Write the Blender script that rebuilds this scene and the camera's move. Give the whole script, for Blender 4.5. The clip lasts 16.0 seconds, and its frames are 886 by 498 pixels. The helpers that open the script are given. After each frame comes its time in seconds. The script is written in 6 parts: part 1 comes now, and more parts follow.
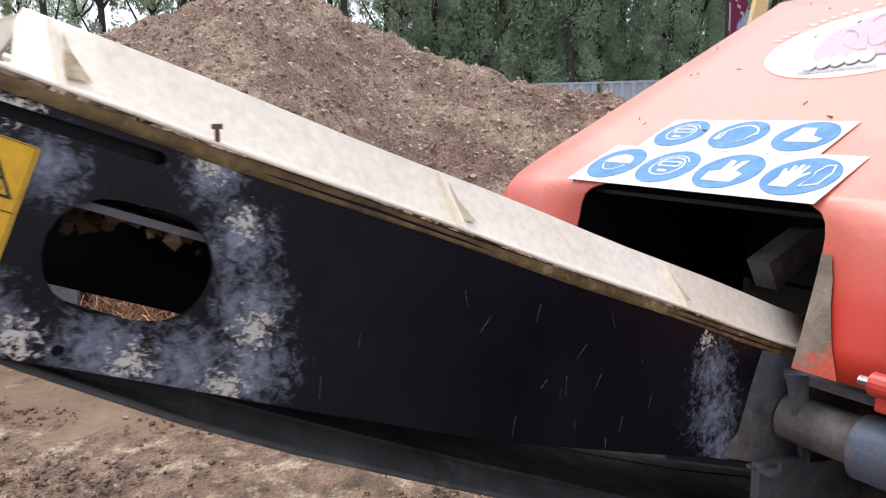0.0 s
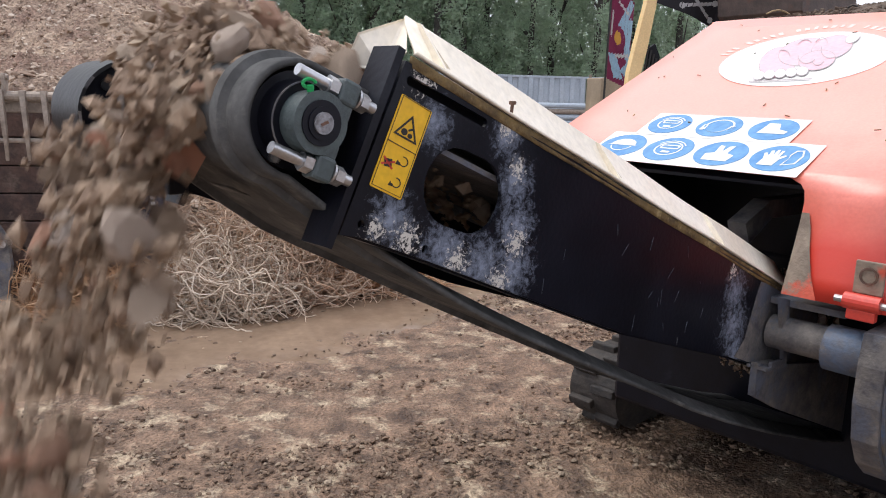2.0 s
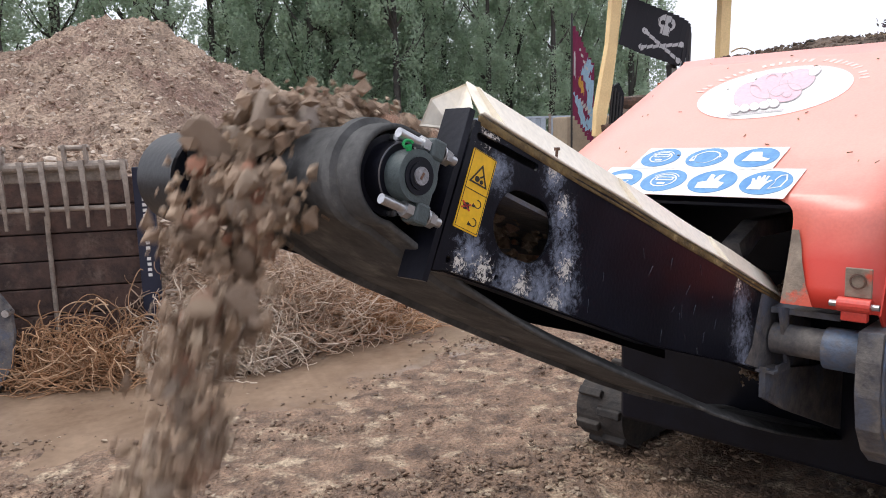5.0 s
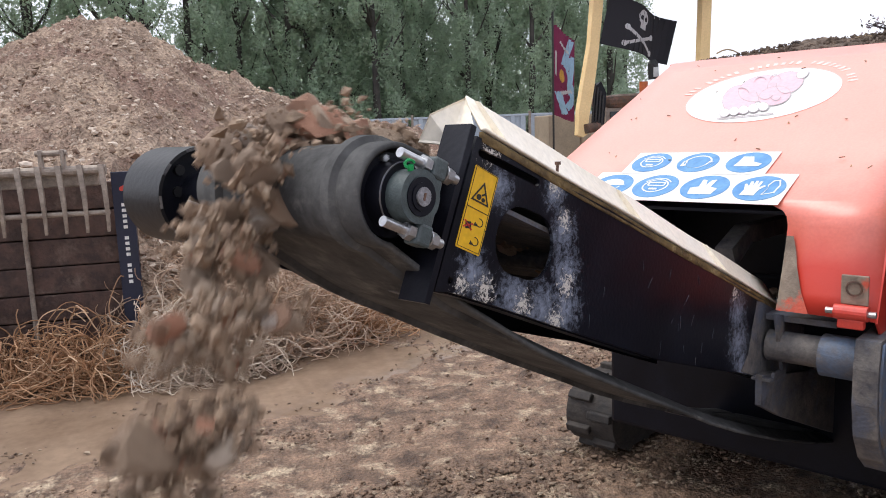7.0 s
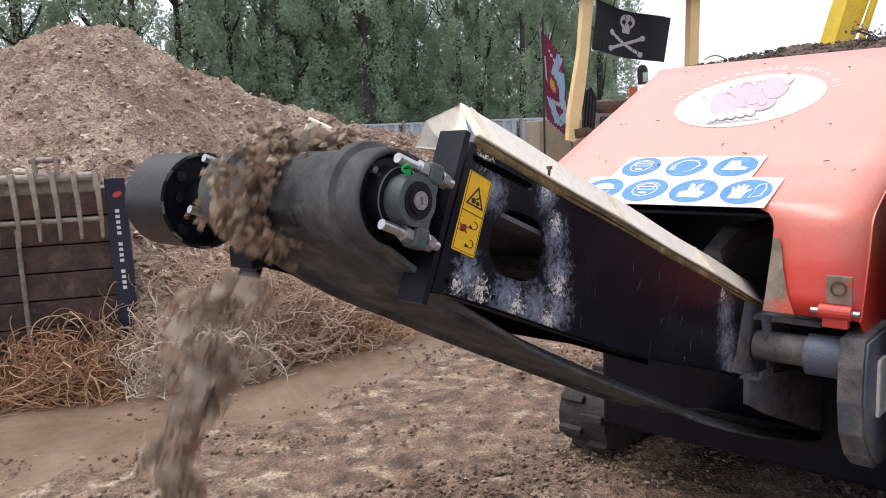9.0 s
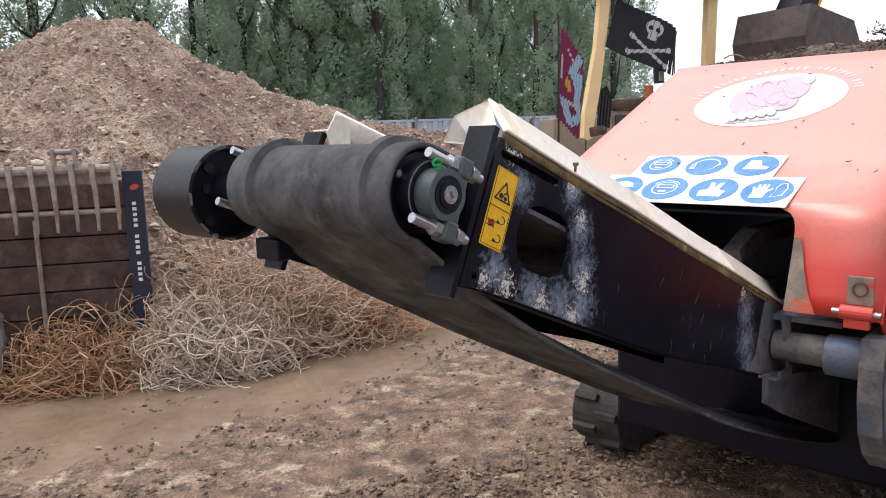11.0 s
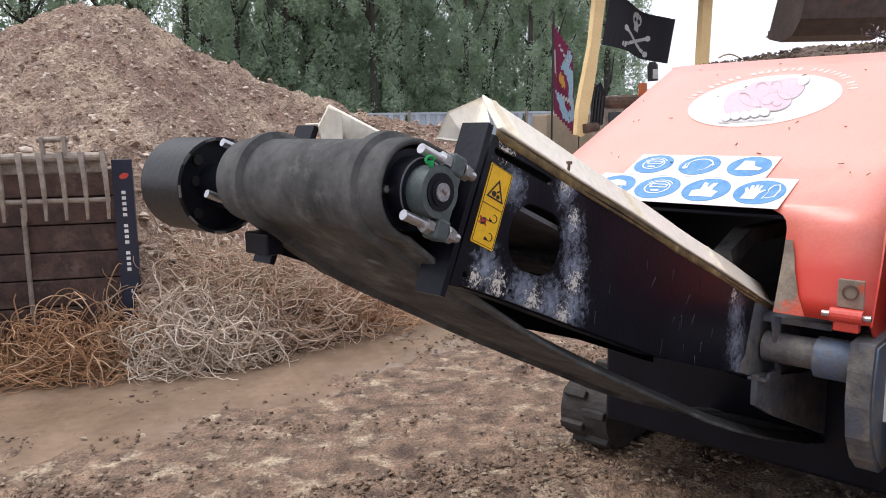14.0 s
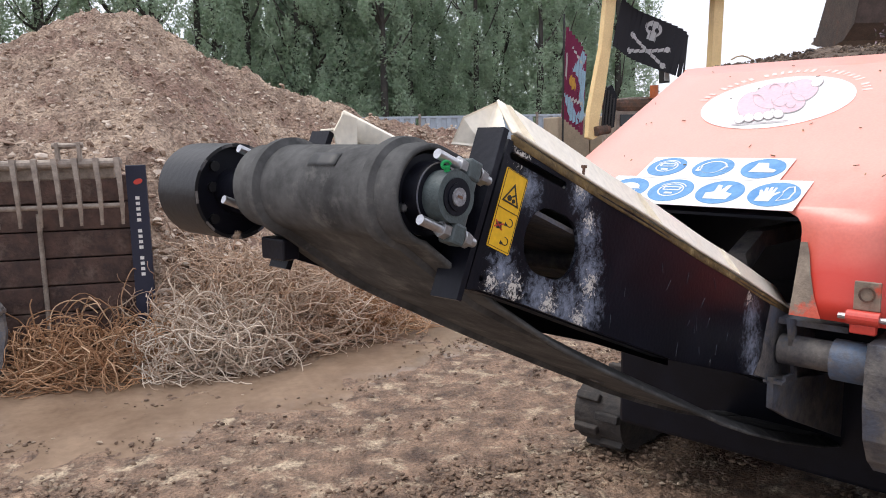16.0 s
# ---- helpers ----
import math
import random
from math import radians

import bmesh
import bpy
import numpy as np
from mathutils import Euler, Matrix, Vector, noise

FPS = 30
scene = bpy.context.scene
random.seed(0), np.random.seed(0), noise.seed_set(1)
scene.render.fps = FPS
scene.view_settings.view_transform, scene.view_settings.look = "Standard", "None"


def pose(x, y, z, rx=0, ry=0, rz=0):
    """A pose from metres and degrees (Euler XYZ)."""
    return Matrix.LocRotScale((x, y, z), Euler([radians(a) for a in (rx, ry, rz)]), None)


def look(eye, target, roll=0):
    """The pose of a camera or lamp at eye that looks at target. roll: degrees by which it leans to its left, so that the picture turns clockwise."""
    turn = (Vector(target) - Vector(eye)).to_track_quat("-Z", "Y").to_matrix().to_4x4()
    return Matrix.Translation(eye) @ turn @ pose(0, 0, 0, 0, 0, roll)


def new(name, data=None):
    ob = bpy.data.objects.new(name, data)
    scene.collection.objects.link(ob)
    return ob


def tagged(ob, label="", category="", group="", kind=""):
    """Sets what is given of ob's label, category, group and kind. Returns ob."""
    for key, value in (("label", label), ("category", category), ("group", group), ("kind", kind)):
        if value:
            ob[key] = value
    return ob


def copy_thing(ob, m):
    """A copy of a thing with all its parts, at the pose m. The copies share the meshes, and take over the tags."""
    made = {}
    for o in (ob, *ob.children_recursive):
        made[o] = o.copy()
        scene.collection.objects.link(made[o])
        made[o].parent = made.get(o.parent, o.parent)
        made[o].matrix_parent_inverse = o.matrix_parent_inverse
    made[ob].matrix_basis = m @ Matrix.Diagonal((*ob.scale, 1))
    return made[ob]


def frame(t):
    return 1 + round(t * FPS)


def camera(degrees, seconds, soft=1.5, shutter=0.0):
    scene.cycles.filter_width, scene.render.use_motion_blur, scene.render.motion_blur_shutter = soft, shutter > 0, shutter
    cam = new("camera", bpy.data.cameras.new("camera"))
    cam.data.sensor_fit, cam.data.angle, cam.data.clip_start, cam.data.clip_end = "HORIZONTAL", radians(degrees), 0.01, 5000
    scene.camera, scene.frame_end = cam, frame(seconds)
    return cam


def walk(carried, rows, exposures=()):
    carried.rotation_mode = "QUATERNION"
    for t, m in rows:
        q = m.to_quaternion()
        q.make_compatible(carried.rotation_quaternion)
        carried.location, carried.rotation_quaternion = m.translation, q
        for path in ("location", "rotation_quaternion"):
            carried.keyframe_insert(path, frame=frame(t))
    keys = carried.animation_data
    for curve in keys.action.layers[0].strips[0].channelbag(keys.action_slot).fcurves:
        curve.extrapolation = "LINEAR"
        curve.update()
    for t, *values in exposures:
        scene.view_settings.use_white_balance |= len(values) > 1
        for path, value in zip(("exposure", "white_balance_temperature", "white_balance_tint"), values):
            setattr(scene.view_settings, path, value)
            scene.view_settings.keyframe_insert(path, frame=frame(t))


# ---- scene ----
cam = camera(59.5, 16.0, soft=1.0, shutter=0.2)
PATH = [
    (0, (0.063, -0.076, 1.656), (0.003, 1.888, 1.283), -1.5),
    (0.1, (0.03, -0.128, 1.659), (-0.024, 1.84, 1.31), -1.1),
    (0.5, (-0.068, -0.325, 1.677), (-0.069, 1.629, 1.249), 0.2),
    (1, (-0.286, -0.456, 1.691), (-0.251, 1.517, 1.367), -0.3),
    (1.5, (-0.474, -0.488, 1.676), (-0.192, 1.454, 1.286), -1.2),
    (2, (-0.545, -0.491, 1.656), (-0.227, 1.442, 1.25), 1.5),
    (2.5, (-0.573, -0.498, 1.658), (-0.291, 1.448, 1.29), 1.2),
    (3, (-0.595, -0.52, 1.673), (-0.282, 1.441, 1.436), 0.4),
    (3.5, (-0.626, -0.562, 1.672), (-0.358, 1.407, 1.448), -0.2),
    (4, (-0.66, -0.628, 1.674), (-0.347, 1.327, 1.392), 0.3),
    (4.2, (-0.685, -0.667, 1.668), (-0.353, 1.285, 1.388), -0.3),
    (6.3, (-0.796, -0.616, 1.702), (-0.338, 1.305, 1.387), -2.3),
    (6.5, (-0.789, -0.611, 1.707), (-0.34, 1.313, 1.395), -2.6),
    (7, (-0.785, -0.604, 1.707), (-0.333, 1.32, 1.404), -2.3),
    (7.5, (-0.791, -0.614, 1.711), (-0.315, 1.306, 1.41), -2.1),
    (8, (-0.794, -0.619, 1.709), (-0.337, 1.306, 1.417), -2.5),
    (8.5, (-0.797, -0.627, 1.707), (-0.332, 1.293, 1.394), -2.8),
    (9, (-0.803, -0.645, 1.709), (-0.329, 1.276, 1.418), -2.5),
    (9.5, (-0.82, -0.651, 1.709), (-0.364, 1.273, 1.408), -2.4),
    (9.7, (-0.825, -0.65, 1.705), (-0.374, 1.276, 1.409), -2.8),
    (12, (-0.836, -0.638, 1.707), (-0.386, 1.285, 1.389), -1.0),
    (12.5, (-0.828, -0.629, 1.707), (-0.369, 1.288, 1.37), -1.0),
    (13, (-0.824, -0.626, 1.71), (-0.351, 1.29, 1.38), -1.0),
    (13.5, (-0.832, -0.633, 1.708), (-0.362, 1.283, 1.378), -0.8),
    (14, (-0.832, -0.632, 1.711), (-0.362, 1.287, 1.397), -0.8),
    (14.5, (-0.836, -0.644, 1.712), (-0.384, 1.279, 1.395), -0.9),
    (15, (-0.839, -0.648, 1.711), (-0.387, 1.275, 1.399), -1.0),
    (15.5, (-0.841, -0.646, 1.714), (-0.391, 1.279, 1.411), -1.1),
    (16, (-0.842, -0.635, 1.714), (-0.399, 1.291, 1.409), -1.2),
]
walk(cam, [(t, look(eye, target, roll)) for t, eye, target, roll in PATH])

# ---------------------------------------------------------------- light
world = bpy.data.worlds.new("overcast")
scene.world = world
world.use_nodes = True
wn, wl = world.node_tree.nodes, world.node_tree.links
sky = wn.new("ShaderNodeTexSky")
sky.sky_type, sky.sun_disc = "NISHITA", False
sky.sun_elevation, sky.sun_rotation = radians(64), radians(-55)
sky.air_density, sky.dust_density = 1.0, 4.0
grey = wn.new("ShaderNodeMixRGB")
grey.inputs[0].default_value = 0.8
grey.inputs[2].default_value = (8.75, 8.95, 10.2, 1)
wl.new(sky.outputs[0], grey.inputs[1])
wl.new(grey.outputs[0], wn["Background"].inputs[0])
wn["Background"].inputs[1].default_value = 0.108
sun = new("sun", bpy.data.lights.new("sun", "SUN"))
sun.data.energy, sun.data.angle, sun.data.color = 1.5, radians(45), (1.0, 0.97, 0.93)
sun.matrix_world = look((-5, 3.5, 13), (0, 0, 0))
scene.view_settings.exposure = 0.44


# ---------------------------------------------------------------- materials
def mat(name, a, b=None, scale=8.0, rough=0.7, metal=0.0, bump=0.2, fine=60.0, c=None, cut=(0.45, 0.6), rough2=None, coat=0.0, island=None, spec=0.5, coat_ior=1.5, each=None, patch=None, grain=0.35, own=0.75, depth=0.014):
    """Two tones mixed by a coarse noise, a third (c) in patches, a fine noise for relief."""
    m = bpy.data.materials.new(name)
    m.use_nodes = True
    n, l = m.node_tree.nodes, m.node_tree.links
    p = n["Principled BSDF"]
    tc = n.new("ShaderNodeTexCoord")
    big = n.new("ShaderNodeTexNoise")
    big.inputs["Scale"].default_value, big.inputs["Detail"].default_value = scale, 6
    big.inputs["Roughness"].default_value = 0.65
    small = n.new("ShaderNodeTexNoise")
    small.inputs["Scale"].default_value, small.inputs["Detail"].default_value = fine, 4
    for t in (big, small):
        l.new(tc.outputs["Object"], t.inputs["Vector"])
    b = b or tuple(x * 0.75 for x in a)
    r1 = n.new("ShaderNodeValToRGB")
    r1.color_ramp.elements[0].position, r1.color_ramp.elements[1].position = 0.35, 0.68
    r1.color_ramp.elements[0].color, r1.color_ramp.elements[1].color = (*b, 1), (*a, 1)
    l.new(big.outputs["Fac"], r1.inputs[0])
    col = r1.outputs[0]
    island_out = "Random Per Island"
    if each:
        island, island_out = each, "Random"
    if island:
        g = n.new("ShaderNodeObjectInfo" if each else "ShaderNodeNewGeometry")
        r3 = n.new("ShaderNodeValToRGB")
        while len(r3.color_ramp.elements) < len(island):
            r3.color_ramp.elements.new(0.5)
        for k, cc in enumerate(island):
            r3.color_ramp.elements[k].position, r3.color_ramp.elements[k].color = k / (len(island) - 1), (*cc, 1)
        l.new(g.outputs[island_out], r3.inputs[0])
        mx = n.new("ShaderNodeMixRGB")
        mx.inputs[0].default_value = own
        l.new(col, mx.inputs[1]), l.new(r3.outputs[0], mx.inputs[2])
        col = mx.outputs[0]
    mask = None
    if c:
        n3 = n.new("ShaderNodeTexNoise")
        n3.inputs["Scale"].default_value, n3.inputs["Detail"].default_value = patch or scale * 0.6, 9
        n3.inputs["Roughness"].default_value = 0.7
        mp = n.new("ShaderNodeMapping")
        mp.inputs["Location"].default_value = (3.1, 7.7, 1.3)
        l.new(tc.outputs["Object"], mp.inputs[0]), l.new(mp.outputs[0], n3.inputs["Vector"])
        r2 = n.new("ShaderNodeValToRGB")
        r2.color_ramp.elements[0].position, r2.color_ramp.elements[1].position = cut
        l.new(n3.outputs["Fac"], r2.inputs[0])
        mix = n.new("ShaderNodeMixRGB")
        mix.inputs[2].default_value = (*c, 1)
        l.new(r2.outputs[0], mix.inputs[0]), l.new(col, mix.inputs[1])
        col, mask = mix.outputs[0], r2.outputs[0]
    tone = n.new("ShaderNodeMixRGB")
    tone.blend_type = "MULTIPLY"
    tone.inputs[0].default_value = grain
    l.new(col, tone.inputs[1]), l.new(small.outputs["Fac"], tone.inputs[2])
    gain = n.new("ShaderNodeMixRGB")
    gain.blend_type, gain.inputs[0].default_value, gain.inputs[2].default_value = "MULTIPLY", 1.0, (*[1 / (1 - 0.48 * grain)] * 3, 1)
    l.new(tone.outputs[0], gain.inputs[1])
    l.new(gain.outputs[0], p.inputs["Base Color"])
    p.inputs["Metallic"].default_value = metal
    rr = n.new("ShaderNodeMapRange")
    rr.inputs["To Min"].default_value, rr.inputs["To Max"].default_value = max(0.05, rough - 0.12), min(1, rough + 0.12)
    l.new(big.outputs["Fac"], rr.inputs["Value"])
    ro = rr.outputs[0]
    if rough2 is not None and mask is not None:
        m2 = n.new("ShaderNodeMixRGB")
        m2.inputs[2].default_value = (rough2, rough2, rough2, 1)
        l.new(mask, m2.inputs[0]), l.new(ro, m2.inputs[1])
        ro = m2.outputs[0]
    l.new(ro, p.inputs["Roughness"])
    p.inputs["Specular IOR Level"].default_value = spec
    p.inputs["Coat IOR"].default_value = coat_ior
    p.inputs["Coat Weight"].default_value = coat
    p.inputs["Coat Roughness"].default_value = 0.25
    if bump:
        bp = n.new("ShaderNodeBump")
        bp.inputs["Strength"].default_value, bp.inputs["Distance"].default_value = bump, depth
        l.new(small.outputs["Fac"], bp.inputs["Height"]), l.new(bp.outputs[0], p.inputs["Normal"])
    return m


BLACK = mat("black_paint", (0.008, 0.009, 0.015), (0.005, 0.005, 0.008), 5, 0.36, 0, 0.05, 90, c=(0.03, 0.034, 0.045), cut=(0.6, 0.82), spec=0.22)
WORN = mat("worn_black_paint", (0.16, 0.18, 0.22), (0.02, 0.022, 0.035), 26, 0.5, 0, 0.15, 120, c=(0.40, 0.39, 0.36), cut=(0.56, 0.66))
DUSTY = mat("dusty_paint", (0.20, 0.18, 0.16), (0.05, 0.05, 0.06), 14, 0.7, 0, 0.2, 90, c=(0.10, 0.11, 0.14), cut=(0.5, 0.62))
RUST = mat("rusty_steel", (0.16, 0.085, 0.05), (0.06, 0.05, 0.045), 18, 0.75, 0.2, 0.3, 80, c=(0.22, 0.12, 0.09), cut=(0.5, 0.65))
CREAM = mat("cream_sheet", (0.90, 0.835, 0.72), (0.80, 0.72, 0.58), 4, 0.42, 0, 0.06, 70, c=(0.38, 0.27, 0.12), cut=(0.66, 0.80))
DIRT_EDGE = mat("mud_stained_strip", (0.24, 0.16, 0.06), (0.07, 0.045, 0.02), 20, 0.8, 0, 0.5, 60, c=(0.55, 0.42, 0.2), cut=(0.55, 0.7))
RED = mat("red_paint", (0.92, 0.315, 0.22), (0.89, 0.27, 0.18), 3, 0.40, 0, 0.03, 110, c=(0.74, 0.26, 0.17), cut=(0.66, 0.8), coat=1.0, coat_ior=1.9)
REDWORN = mat("scuffed_red_paint", (0.30, 0.24, 0.18), (0.16, 0.12, 0.09), 12, 0.65, 0, 0.2, 90, c=(0.55, 0.09, 0.05), cut=(0.53, 0.6))
BRIGHTRED = mat("bright_red_paint", (0.64, 0.06, 0.04), (0.52, 0.045, 0.03), 3, 0.42, 0, 0.03, 110, c=(0.62, 0.20, 0.14), cut=(0.66, 0.8), coat=0.3, coat_ior=1.5)
RUBBER = mat("belt_rubber", (0.125, 0.125, 0.123), (0.055, 0.055, 0.055), 9, 0.75, 0, 0.10, 70, c=(0.20, 0.195, 0.18), cut=(0.54, 0.74), rough2=0.8, patch=9, spec=0.06)
SLEEVE = mat("sleeve_rubber", (0.022, 0.022, 0.024), (0.012, 0.012, 0.013), 6, 0.42, 0, 0.08, 70, c=(0.06, 0.058, 0.055), cut=(0.6, 0.75), spec=0.4)
SOIL = mat("dark_soil", (0.15, 0.105, 0.075), (0.06, 0.042, 0.03), 18, 0.9, 0, 0.7, 60, c=(0.26, 0.19, 0.13), cut=(0.56, 0.66))
CREAM2 = mat("stained_cream_sheet", (0.74, 0.66, 0.50), (0.50, 0.40, 0.25), 24, 0.5, 0, 0.1, 70, c=(0.25, 0.17, 0.07), cut=(0.55, 0.7))
TYRE = mat("track_rubber", (0.06, 0.05, 0.042), (0.018, 0.017, 0.017), 14, 0.8, 0, 0.4, 50)
STEEL = mat("zinc_steel", (0.62, 0.63, 0.64), (0.45, 0.45, 0.46), 30, 0.32, 0.9, 0.05, 150)
SHAFT = mat("dull_shaft_steel", (0.34, 0.34, 0.36), (0.16, 0.16, 0.17), 120, 0.5, 0.3, 0.3, 160)
CAST = mat("grey_green_casting", (0.075, 0.10, 0.10), (0.05, 0.065, 0.068), 30, 0.5, 0, 0.15, 140)
GREEN = mat("green_plastic", (0.02, 0.42, 0.12), None, 20, 0.35, 0, 0, 60)
YELLOW = mat("yellow_label", (0.80, 0.47, 0.02), (0.74, 0.42, 0.02), 20, 0.4, 0, 0, 90)
INK = mat("black_ink", (0.02, 0.02, 0.02), None, 20, 0.5, 0, 0, 90)
WHITE = mat("white_vinyl", (0.82, 0.81, 0.78), (0.74, 0.73, 0.69), 6, 0.4, 0, 0, 60, c=(0.45, 0.38, 0.3), cut=(0.7, 0.82))
BLUE = mat("blue_vinyl", (0.06, 0.22, 0.48), (0.12, 0.31, 0.54), 20, 0.4, 0, 0, 60)
PINK = mat("pink_vinyl", (0.80, 0.50, 0.54), (0.76, 0.44, 0.49), 10, 0.4, 0, 0, 60)
GREYINK = mat("grey_ink", (0.52, 0.45, 0.46), None, 10, 0.5, 0, 0, 60)
BLUEPAINT = mat("blue_grey_paint", (0.10, 0.16, 0.26), (0.12, 0.11, 0.11), 14, 0.5, 0, 0.15, 90, c=(0.22, 0.18, 0.14), cut=(0.5, 0.62))
DIGGER = mat("digger_yellow", (0.88, 0.66, 0.33), (0.80, 0.58, 0.28), 5, 0.45, 0, 0.05, 60, c=(0.55, 0.40, 0.24), cut=(0.64, 0.78))
EXCYEL = mat("excavator_yellow", (0.78, 0.55, 0.02), (0.6, 0.40, 0.02), 5, 0.4, 0, 0.1, 60)
GLASS = mat("dark_glass", (0.03, 0.04, 0.045), None, 3, 0.12, 0, 0, 60)
LENS = mat("lamp_lens", (0.55, 0.56, 0.55), None, 20, 0.15, 0, 0, 60)
TIMBER = mat("dark_timber", (0.115, 0.066, 0.05), (0.042, 0.025, 0.02), 9, 0.75, 0, 0.6, 45, c=(0.15, 0.105, 0.08), cut=(0.55, 0.7))
BUCKET = mat("dark_bucket_steel", (0.12, 0.09, 0.08), (0.055, 0.045, 0.042), 9, 0.6, 0.2, 0.3, 60, c=(0.14, 0.07, 0.05), cut=(0.56, 0.7))
FADED = mat("faded_lettering", (0.92, 0.70, 0.63), None, 12, 0.4, 0, 0, 60)
PINE = mat("pale_pine", (0.46, 0.34, 0.19), (0.32, 0.22, 0.12), 14, 0.75, 0, 0.3, 60)
NAVY = mat("navy_board", (0.012, 0.016, 0.04), None, 8, 0.5, 0, 0.05, 60)
GALV = mat("weathered_steel", (0.40, 0.34, 0.28), (0.22, 0.18, 0.15), 16, 0.6, 0.3, 0.2, 80)
FENCE = mat("galvanised_sheet", (0.44, 0.50, 0.56), (0.34, 0.40, 0.46), 0.8, 0.55, 0.1, 0.02, 20)
CONCRETE = mat("stained_concrete", (0.38, 0.31, 0.22), (0.26, 0.21, 0.15), 3, 0.85, 0, 0.3, 40)
MUD = mat("yard_mud", (0.36, 0.235, 0.155), (0.085, 0.050, 0.032), 6.0, 0.6, 0, 1.0, 55, c=(0.54, 0.43, 0.30), cut=(0.525, 0.66), rough2=0.8, patch=5.5, grain=0.95, depth=0.03)
WET = mat("wet_mud", (0.30, 0.215, 0.15), (0.20, 0.14, 0.097), 2.2, 0.17, 0, 0.2, 18)
CLOD = mat("mud_clods", (0.22, 0.155, 0.11), (0.12, 0.08, 0.055), 20, 0.85, 0, 0.5, 60, island=[(0.075, 0.047, 0.032), (0.14, 0.09, 0.06), (0.26, 0.18, 0.12), (0.17, 0.11, 0.072), (0.10, 0.065, 0.044), (0.46, 0.37, 0.27)])
HEAP = mat("heap_earth", (0.58, 0.44, 0.325), (0.24, 0.165, 0.12), 2.2, 0.9, 0, 1.0, 30, c=(0.28, 0.18, 0.135), cut=(0.47, 0.60), patch=0.75, grain=0.98, depth=0.07)
STONE = mat("heap_stones", (0.54, 0.43, 0.34), (0.22, 0.135, 0.095), 1.1, 0.88, 0, 0.5, 40, own=0.72, island=[(0.15, 0.095, 0.065), (0.34, 0.25, 0.18), (0.46, 0.37, 0.29), (0.76, 0.66, 0.55), (0.22, 0.14, 0.095)])
RUBBLE = mat("damp_grit", (0.34, 0.25, 0.17), (0.15, 0.10, 0.065), 22, 0.75, 0, 0.6, 70, island=[(0.15, 0.095, 0.06), (0.27, 0.18, 0.12), (0.42, 0.30, 0.205), (0.19, 0.125, 0.082), (0.54, 0.42, 0.30)])
ROCK = mat("damp_rubble", (0.50, 0.365, 0.255), (0.21, 0.138, 0.09), 30, 0.7, 0, 0.7, 110, each=[(0.22, 0.145, 0.095), (0.42, 0.30, 0.205), (0.64, 0.495, 0.375), (0.27, 0.18, 0.12), (0.70, 0.58, 0.46), (0.35, 0.24, 0.165), (0.54, 0.22, 0.13), (0.48, 0.345, 0.245), (0.78, 0.69, 0.61)])
WIREP = mat("pale_wire", (0.66, 0.55, 0.44), (0.36, 0.27, 0.19), 6, 0.7, 0.0, 0, 40, island=[(0.30, 0.21, 0.14), (0.76, 0.65, 0.52), (0.24, 0.16, 0.10), (0.88, 0.79, 0.68)])
WIREB = mat("dull_wire", (0.48, 0.36, 0.26), (0.24, 0.155, 0.10), 6, 0.65, 0.1, 0, 40, island=[(0.22, 0.135, 0.085), (0.62, 0.49, 0.37), (0.44, 0.265, 0.155), (0.78, 0.67, 0.55)])
WIRER = mat("rusty_wire", (0.46, 0.26, 0.13), (0.20, 0.10, 0.045), 6, 0.7, 0.1, 0, 40, island=[(0.18, 0.09, 0.045), (0.52, 0.31, 0.17), (0.34, 0.18, 0.09), (0.64, 0.46, 0.30)])
BARK = mat("bark", (0.085, 0.075, 0.066), (0.04, 0.037, 0.034), 3, 0.9, 0, 0.5, 12)
LEAF = mat("leaves", (0.25, 0.335, 0.20), (0.17, 0.235, 0.145), 0.35, 0.6, 0, 0, 10, island=[(0.17, 0.22, 0.175), (0.28, 0.355, 0.26), (0.42, 0.51, 0.36), (0.22, 0.29, 0.22)])
leaf_nodes, leaf_links = LEAF.node_tree.nodes, LEAF.node_tree.links
thin_leaf = leaf_nodes.new("ShaderNodeBsdfTranslucent")
thin_leaf.inputs[0].default_value = (0.62, 0.74, 0.58, 1)
leaf_mix = leaf_nodes.new("ShaderNodeMixShader")
leaf_mix.inputs[0].default_value = 0.5
leaf_links.new(leaf_nodes["Principled BSDF"].outputs[0], leaf_mix.inputs[1]), leaf_links.new(thin_leaf.outputs[0], leaf_mix.inputs[2])
leaf_links.new(leaf_mix.outputs[0], leaf_nodes["Material Output"].inputs[0])
SPRIG = mat("purple_brown_leaves", (0.20, 0.15, 0.17), (0.11, 0.09, 0.09), 8, 0.6, 0, 0, 40, island=[(0.12, 0.13, 0.08), (0.24, 0.16, 0.20), (0.17, 0.12, 0.13)])
CLARET = mat("claret_cloth", (0.20, 0.018, 0.07), (0.15, 0.012, 0.055), 10, 0.8, 0, 0.1, 120)
SKYBLUE = mat("light_blue_cloth", (0.33, 0.52, 0.68), None, 10, 0.8, 0, 0.1, 120)
GOLD = mat("gold_cloth", (0.6, 0.33, 0.06), None, 10, 0.8, 0, 0.1, 120)
CLOTHK = mat("black_cloth", (0.018, 0.018, 0.024), None, 10, 0.85, 0, 0.1, 120)
CLOTHW = mat("white_cloth", (0.55, 0.55, 0.56), None, 10, 0.85, 0, 0.1, 120)
REDBOX = mat("red_sheet", (0.48, 0.03, 0.035), None, 2, 0.5, 0, 0, 20)
